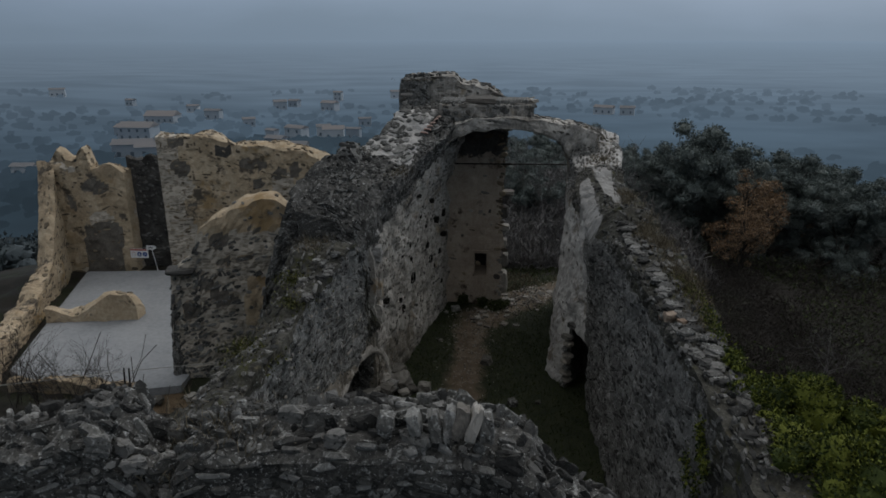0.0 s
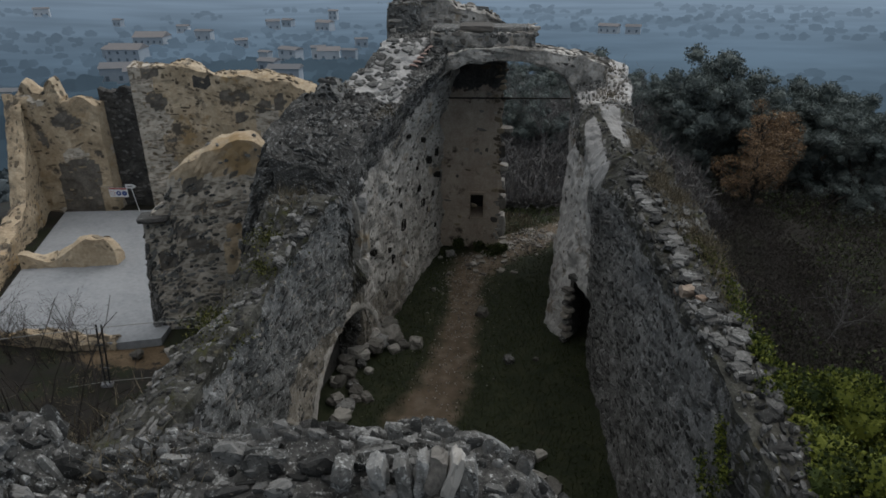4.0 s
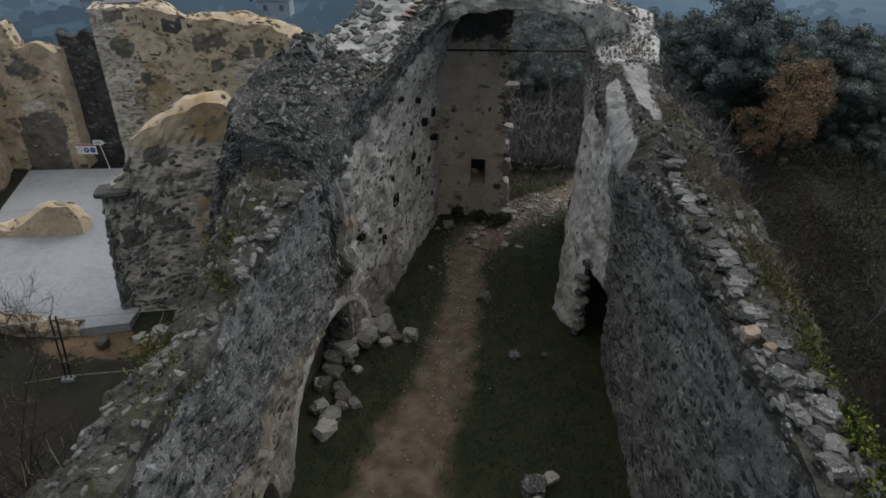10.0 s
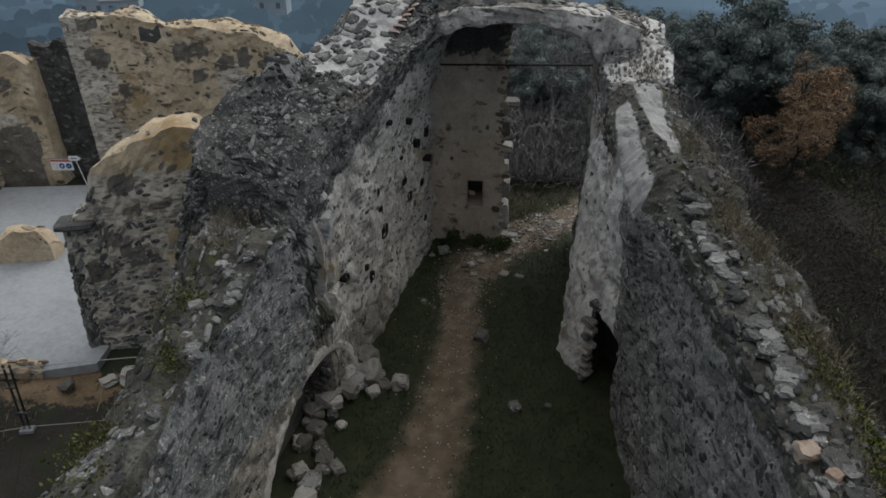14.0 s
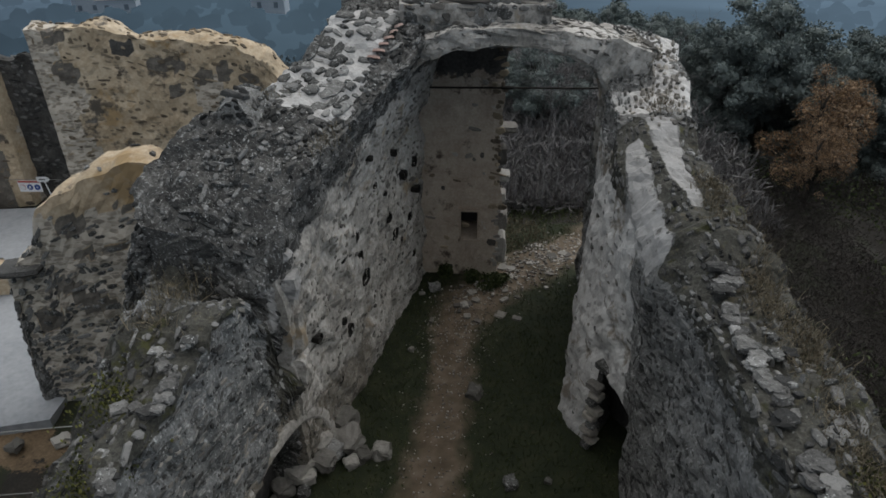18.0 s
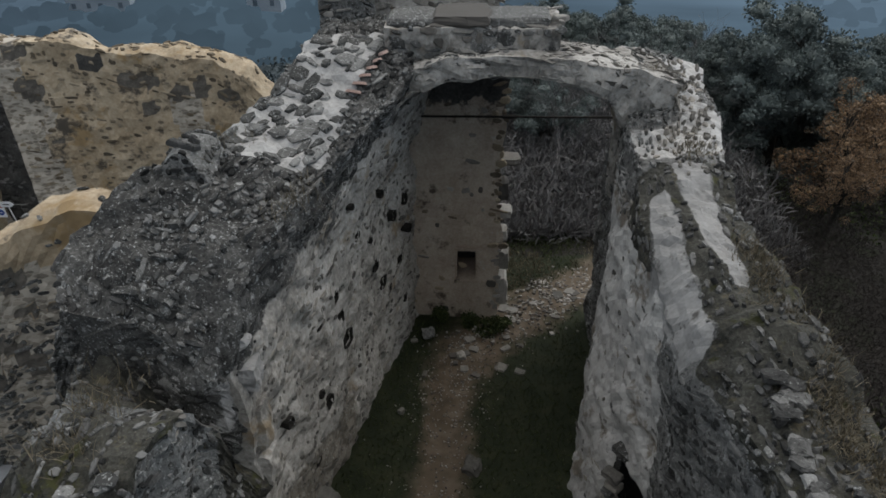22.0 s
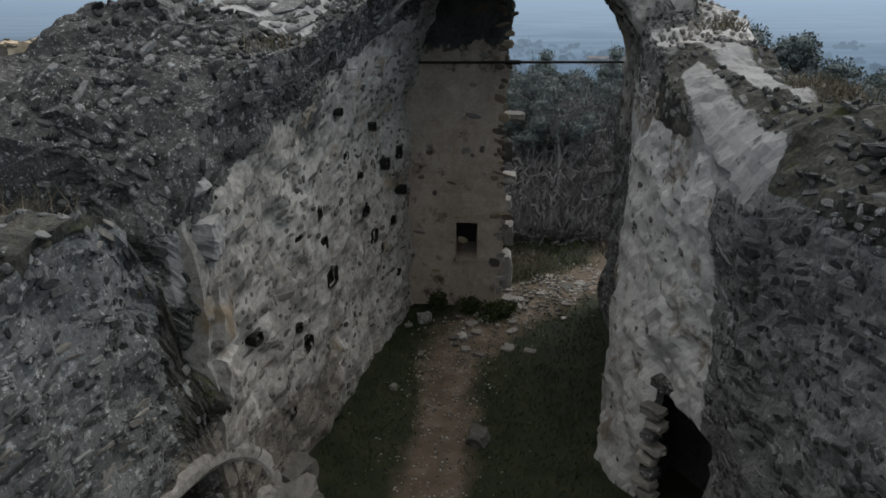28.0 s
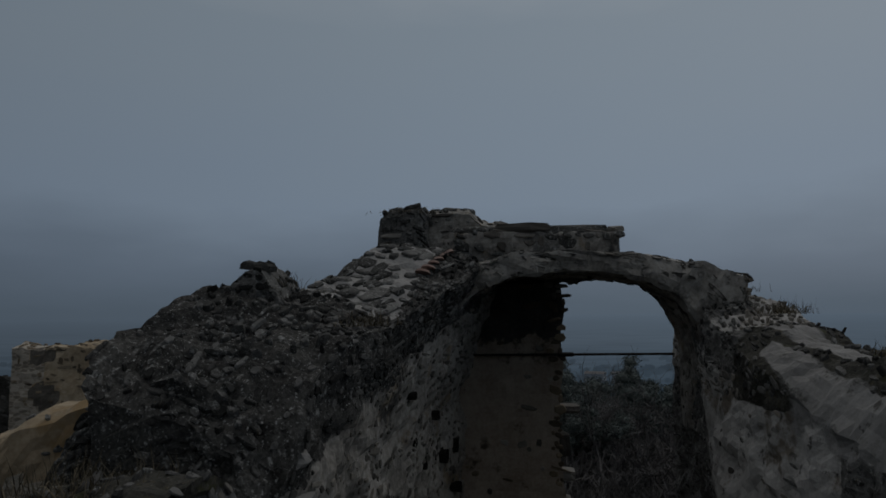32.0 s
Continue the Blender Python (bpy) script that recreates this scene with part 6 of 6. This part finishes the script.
for k, (x, y, z, rx, ry, h, n) in enumerate(TUFTS):
    tuft("grass_tuft", x, y, z, rx, ry, h, n, DRY, 300 + k, "tuft of dry straw-coloured grass on the wall top")
for k, (x, y, z, rx, ry) in enumerate(((-3.2, 8.5, 4.98, 0.22, 0.35), (-3.1, 10.9, 5.15, 0.2, 0.3), (-3.4, 12.2, 5.2, 0.25, 0.3), (5.15, 9.9, 6.08, 0.1, 0.5), (5.1, 8.3, 5.97, 0.08, 0.5), (-3.9, 9.6, 4.6, 0.2, 0.3))):
    nrng = np.random.default_rng(500 + k)
    P = np.stack([x + nrng.normal(0, rx, 700), y + nrng.normal(0, ry, 700), z + nrng.normal(0.02, 0.04, 700)], -1)
    tagged(leaves("moss_cushion", P, 0.05, MOSS if k != 4 else IVY, nrng, None, up=1.5), "olive moss cushion growing on the wall top", "moss", "moss on the walls", "stuff")
for k, (x, y, r) in enumerate(((1.9, 22.5, 0.4), (0.6, 23.0, 0.2), (1.35, 22.75, 0.25), (2.3, 22.6, 0.25))):
    nrng = np.random.default_rng(600 + k)
    P = clumped(nrng, 900, (x, y, 0.12), (r, r * 0.7, 0.22), 12, 0.25)
    tagged(leaves("weed_clump", P, 0.08, WEED, nrng, None, up=0.8), "dark green weeds at the foot of the pillar", "weeds", "weeds by the pillar", "stuff")
tagged(leaves("turf", TURF_P, 0.11, WEED, np.random.default_rng(77), None, wide=0.07, up=1.6), "short dark grass on both sides of the path", "grass", kind="stuff")
# bare bushes in the yard
for k, (x, y, s) in enumerate(((-14.6, 16.2, 0.5), (-13.9, 16.4, 0.42), (-12.7, 16.3, 0.45), (-11.9, 16.5, 0.4), (-15.3, 16.0, 0.4), (-7.6, 8.4, 1.0), (-6.6, 9.2, 0.8), (-5.7, 8.6, 0.9), (-7.9, 10.2, 1.0), (-6.9, 6.9, 0.8))):
    nrng = np.random.default_rng(700 + k)
    ob = empty("bare_bush", x, y, -1.35)
    bm = bmesh.new()
    for j in range(5):
        limbs(nrng, bm, (nrng.normal(0, 0.15), nrng.normal(0, 0.15), 0), (nrng.normal(0, 0.25), nrng.normal(0, 0.25), 1), 3.6 * s, 0.025 * min(1.0, s + 0.1), 1 if s > 0.6 else 2, 4)
    part("stem", bm, TWIG, ob)
    tagged(ob, "leafless bush of thin upright stems in the yard", "bush", "bare bushes in the yard")
# straw and dead grass of the yard
nrng = np.random.default_rng(41)
n = 9000
ux, uy = nrng.uniform(-15, -4.6, n), nrng.uniform(4, 17, n)
ok = vnoise(np.stack([ux, uy, 0 * ux], -1), 0.6, 5) > 0.0
ux, uy = ux[ok], uy[ok]
P = np.stack([ux, uy, ground_z(ux, uy) + 0.02], -1)
tagged(leaves("dead_grass", P, 0.2, DRY, nrng, None, wide=0.04, up=1.2), "thin dead grass on the bare yard", "grass", kind="stuff")

n = 16000
ux, uy = nrng.uniform(0.5, 10, n), nrng.uniform(24.5, 31, n)
ok = (np.abs(ux - np.interp(uy, PATH_Y, PATH_X)) > 1.2 * nrng.uniform(0.5, 1.3, n)) & ~((ux < 2.4) & (uy < 25.3))
ux, uy = ux[ok], uy[ok]
P = np.stack([ux, uy, ground_z(ux, uy)], -1)
k = vnoise(P, 0.7, 3) > -0.1
tagged(leaves("rough_grass", P[k], 0.2, DRY, nrng, None, wide=0.04, up=1.0), "rough winter grass beyond the arch", "grass", kind="stuff")
tagged(leaves("rough_grass", P[~k], 0.16, WEED, nrng, None, wide=0.08, up=1.0), "dark low weeds beyond the arch", "weeds", kind="stuff")

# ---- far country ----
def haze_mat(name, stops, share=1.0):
    """Glowing misty distance: haze painted into the colour by how far off the land lies, with faint fields and woods.
    """
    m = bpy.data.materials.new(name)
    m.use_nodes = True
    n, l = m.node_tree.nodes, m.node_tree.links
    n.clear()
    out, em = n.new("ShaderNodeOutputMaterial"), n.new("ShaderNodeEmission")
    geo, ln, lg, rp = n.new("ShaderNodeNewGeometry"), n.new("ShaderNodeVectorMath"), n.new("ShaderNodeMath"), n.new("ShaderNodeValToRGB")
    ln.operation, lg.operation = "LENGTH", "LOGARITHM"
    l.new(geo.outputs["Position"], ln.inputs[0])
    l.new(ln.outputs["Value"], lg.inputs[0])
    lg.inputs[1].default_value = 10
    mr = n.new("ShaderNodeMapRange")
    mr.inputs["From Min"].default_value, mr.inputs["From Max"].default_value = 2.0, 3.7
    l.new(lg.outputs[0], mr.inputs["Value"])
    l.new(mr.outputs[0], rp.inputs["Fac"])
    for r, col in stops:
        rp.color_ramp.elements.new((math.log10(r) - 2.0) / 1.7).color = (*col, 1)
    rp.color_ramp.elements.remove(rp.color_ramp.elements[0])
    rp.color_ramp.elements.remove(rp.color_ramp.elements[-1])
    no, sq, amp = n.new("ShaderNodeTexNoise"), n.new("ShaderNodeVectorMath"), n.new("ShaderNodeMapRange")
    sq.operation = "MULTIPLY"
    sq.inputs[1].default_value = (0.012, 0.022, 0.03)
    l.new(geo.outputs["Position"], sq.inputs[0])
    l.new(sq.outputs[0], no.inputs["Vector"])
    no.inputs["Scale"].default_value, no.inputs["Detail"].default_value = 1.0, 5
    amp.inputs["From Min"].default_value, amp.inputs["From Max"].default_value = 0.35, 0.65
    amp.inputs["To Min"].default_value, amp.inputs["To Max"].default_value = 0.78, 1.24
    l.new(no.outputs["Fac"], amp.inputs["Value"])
    # fields fade out with distance; the painted mist is brighter on the sun's side, like the sky above it
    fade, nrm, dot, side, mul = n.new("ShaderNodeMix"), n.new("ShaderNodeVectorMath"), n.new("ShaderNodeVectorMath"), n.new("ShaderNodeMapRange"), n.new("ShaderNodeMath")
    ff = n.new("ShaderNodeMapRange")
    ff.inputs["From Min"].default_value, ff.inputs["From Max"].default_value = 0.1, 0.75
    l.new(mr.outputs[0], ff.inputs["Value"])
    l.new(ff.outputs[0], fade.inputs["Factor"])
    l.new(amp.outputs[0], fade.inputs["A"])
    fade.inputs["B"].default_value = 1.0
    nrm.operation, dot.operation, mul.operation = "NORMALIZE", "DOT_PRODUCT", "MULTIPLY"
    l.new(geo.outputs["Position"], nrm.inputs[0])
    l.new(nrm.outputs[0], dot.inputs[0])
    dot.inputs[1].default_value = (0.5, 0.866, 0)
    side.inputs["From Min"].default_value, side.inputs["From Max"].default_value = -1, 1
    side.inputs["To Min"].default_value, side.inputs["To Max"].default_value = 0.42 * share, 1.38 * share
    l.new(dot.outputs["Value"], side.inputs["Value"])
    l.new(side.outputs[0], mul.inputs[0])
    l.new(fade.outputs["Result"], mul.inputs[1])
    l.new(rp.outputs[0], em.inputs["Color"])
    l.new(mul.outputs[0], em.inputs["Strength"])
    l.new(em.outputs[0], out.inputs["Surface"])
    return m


# haze colours by distance, from dark near land to the horizon sky
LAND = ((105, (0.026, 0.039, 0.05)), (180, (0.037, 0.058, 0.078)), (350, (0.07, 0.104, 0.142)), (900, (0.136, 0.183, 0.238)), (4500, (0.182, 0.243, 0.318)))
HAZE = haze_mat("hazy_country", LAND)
ang = np.linspace(math.radians(-75), math.radians(75), 110)
rad = np.geomspace(112, 4600, 60)
A, R = np.meshgrid(ang, rad, indexing="ij")
bx, by = R * np.sin(A), R * np.cos(A)
flat = np.stack([bx, by, 0 * bx], -1).reshape(-1, 3)


def far_z(x, y):
    """The lowland, with a low hill under the town."""
    q = np.stack([np.ravel(x), np.ravel(y), 0 * np.ravel(x)], -1)
    hill = 13 * np.exp(-(((np.ravel(x) + 62) / 75) ** 2 + ((np.ravel(y) - 172) / 60) ** 2))
    return -34 + hill + 4 * vnoise(q, 0.005, 3)


bz = far_z(bx, by).reshape(bx.shape)
nx, ny = bx.shape
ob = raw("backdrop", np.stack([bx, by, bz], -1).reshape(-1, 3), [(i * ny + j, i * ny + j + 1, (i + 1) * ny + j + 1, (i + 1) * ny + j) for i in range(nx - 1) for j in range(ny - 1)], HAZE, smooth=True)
tagged(ob, "blue lowland with glowing painted haze, under low cloud", "backdrop", kind="structure")

# distant haze is mixed into the wall, roof and window colours
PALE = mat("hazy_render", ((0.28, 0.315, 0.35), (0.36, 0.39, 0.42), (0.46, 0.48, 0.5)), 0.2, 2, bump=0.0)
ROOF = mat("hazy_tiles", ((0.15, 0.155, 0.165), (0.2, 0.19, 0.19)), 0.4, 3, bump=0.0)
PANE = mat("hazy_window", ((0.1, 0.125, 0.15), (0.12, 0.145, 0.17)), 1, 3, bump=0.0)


def house(x, y, z, w, d, h, rz, seed):
    ob = empty("house", x, y, z)
    ob.rotation_euler = (0, 0, radians(rz))
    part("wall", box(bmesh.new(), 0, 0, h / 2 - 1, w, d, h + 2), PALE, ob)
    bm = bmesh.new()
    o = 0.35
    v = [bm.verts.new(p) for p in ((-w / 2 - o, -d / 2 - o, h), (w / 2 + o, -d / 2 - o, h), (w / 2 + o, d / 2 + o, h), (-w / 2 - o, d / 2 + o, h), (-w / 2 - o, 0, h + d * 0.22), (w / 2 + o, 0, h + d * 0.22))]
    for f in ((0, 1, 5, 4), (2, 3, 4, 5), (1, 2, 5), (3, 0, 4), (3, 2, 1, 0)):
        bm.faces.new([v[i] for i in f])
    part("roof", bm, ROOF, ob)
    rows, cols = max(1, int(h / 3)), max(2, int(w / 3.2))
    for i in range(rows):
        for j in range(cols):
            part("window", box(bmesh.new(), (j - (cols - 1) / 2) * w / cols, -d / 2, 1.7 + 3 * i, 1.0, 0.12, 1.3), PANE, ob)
    return tagged(ob, "pale rendered house, distant mist mixed into its colours", "house", "houses of the valley town")


rng = random.Random(21)
TOWN = ((-98, 187, 11, 4.5), (-150, 293, 15, 6), (-174, 360, 7, 5), (-167, 355, 16, 4), (-225, 435, 6, 4), (-144, 369, 9, 5), (-85, 282, 5, 4.5), (-53, 179, 5, 3.5), (-72, 274, 9, 6), (-64, 290, 6, 5), (-58, 283, 9, 4.5), (-48, 276, 6, 5),
        (-86, 412, 10, 5), (-94, 481, 6, 6), (-52, 333, 6, 4), (-298, 473, 10, 5), (-127, 179, 6, 3.5), (-170, 404, 7, 4), (80, 388, 11, 4), (92, 382, 8, 4), (-115, 437, 7, 4), (-113, 336, 6, 4), (-54, 502, 8, 5), (-86, 175, 9, 3.5), (-46, 169, 8, 3.5), (-160, 300, 8, 5), (-120, 420, 8, 5))
for k, (x, y, w, h) in enumerate(TOWN):
    house(x, y, float(far_z(x, y)[0]), w, rng.uniform(0.5, 0.75) * w, h, rng.uniform(-30, 30), k)


def copses(count, a0, a1, r0, r1, s0, s1, cut_at, seed, where):
    """Tree clumps scattered over the land between two bearings and two distances."""
    rng = np.random.default_rng(seed)
    a, r = rng.uniform(a0, a1, count), r0 * (r1 / r0) ** rng.uniform(0, 1, count)
    x, y = r * np.sin(a), r * np.cos(a)
    ok = vnoise(np.stack([x, y, 0 * x], -1), 0.016, 7) > cut_at
    ok &= np.array([all((p - t[0]) ** 2 + (q - t[1]) ** 2 > (t[2] * 0.8) ** 2 for t in TOWN) for p, q in zip(x, y)])
    x, y = x[ok], y[ok]
    s = rng.uniform(s0, s1, len(x))
    C = np.stack([x, y, where(x, y) + s * 0.55], -1)
    C = np.concatenate([C, C + rng.normal(0, 0.7, C.shape) * s[:, None] * np.array([1, 1, 0.25])])
    return C, np.concatenate([s, s * 0.7])


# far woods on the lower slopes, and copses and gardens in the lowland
# haze is mixed into the far leaf colour; the copses glow with it
FAR_HAZE_LEAF = mat("far_wood", ((0.04, 0.052, 0.056), (0.056, 0.07, 0.076), (0.074, 0.09, 0.098)), 0.5, 4, bump=0.0, random_mix=0.3)
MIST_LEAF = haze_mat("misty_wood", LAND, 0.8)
C, R = copses(520, -0.8, 0.95, 62, 135, 1.4, 2.8, -2.0, 61, lambda x, y: np.where(np.hypot(x, y) > 106, np.maximum(ground_z(x, y), far_z(x, y)), ground_z(x, y)))
tagged(foliage("far_wood", C, R, 60000, 0.5, FAR_HAZE_LEAF, np.random.default_rng(62)), "dark woods on the lower slopes, haze mixed into their colour", "woods", kind="stuff")
C, R = copses(2600, -0.9, 0.7, 135, 600, 0.9, 2.8, -0.3, 63, far_z)
tagged(raw("lowland_wood", *lumps(C, R, 5, 0.75, 0.6), MIST_LEAF), "lowland copses in a glowing painted haze colour", "woods", kind="stuff")

run_stone_jobs()
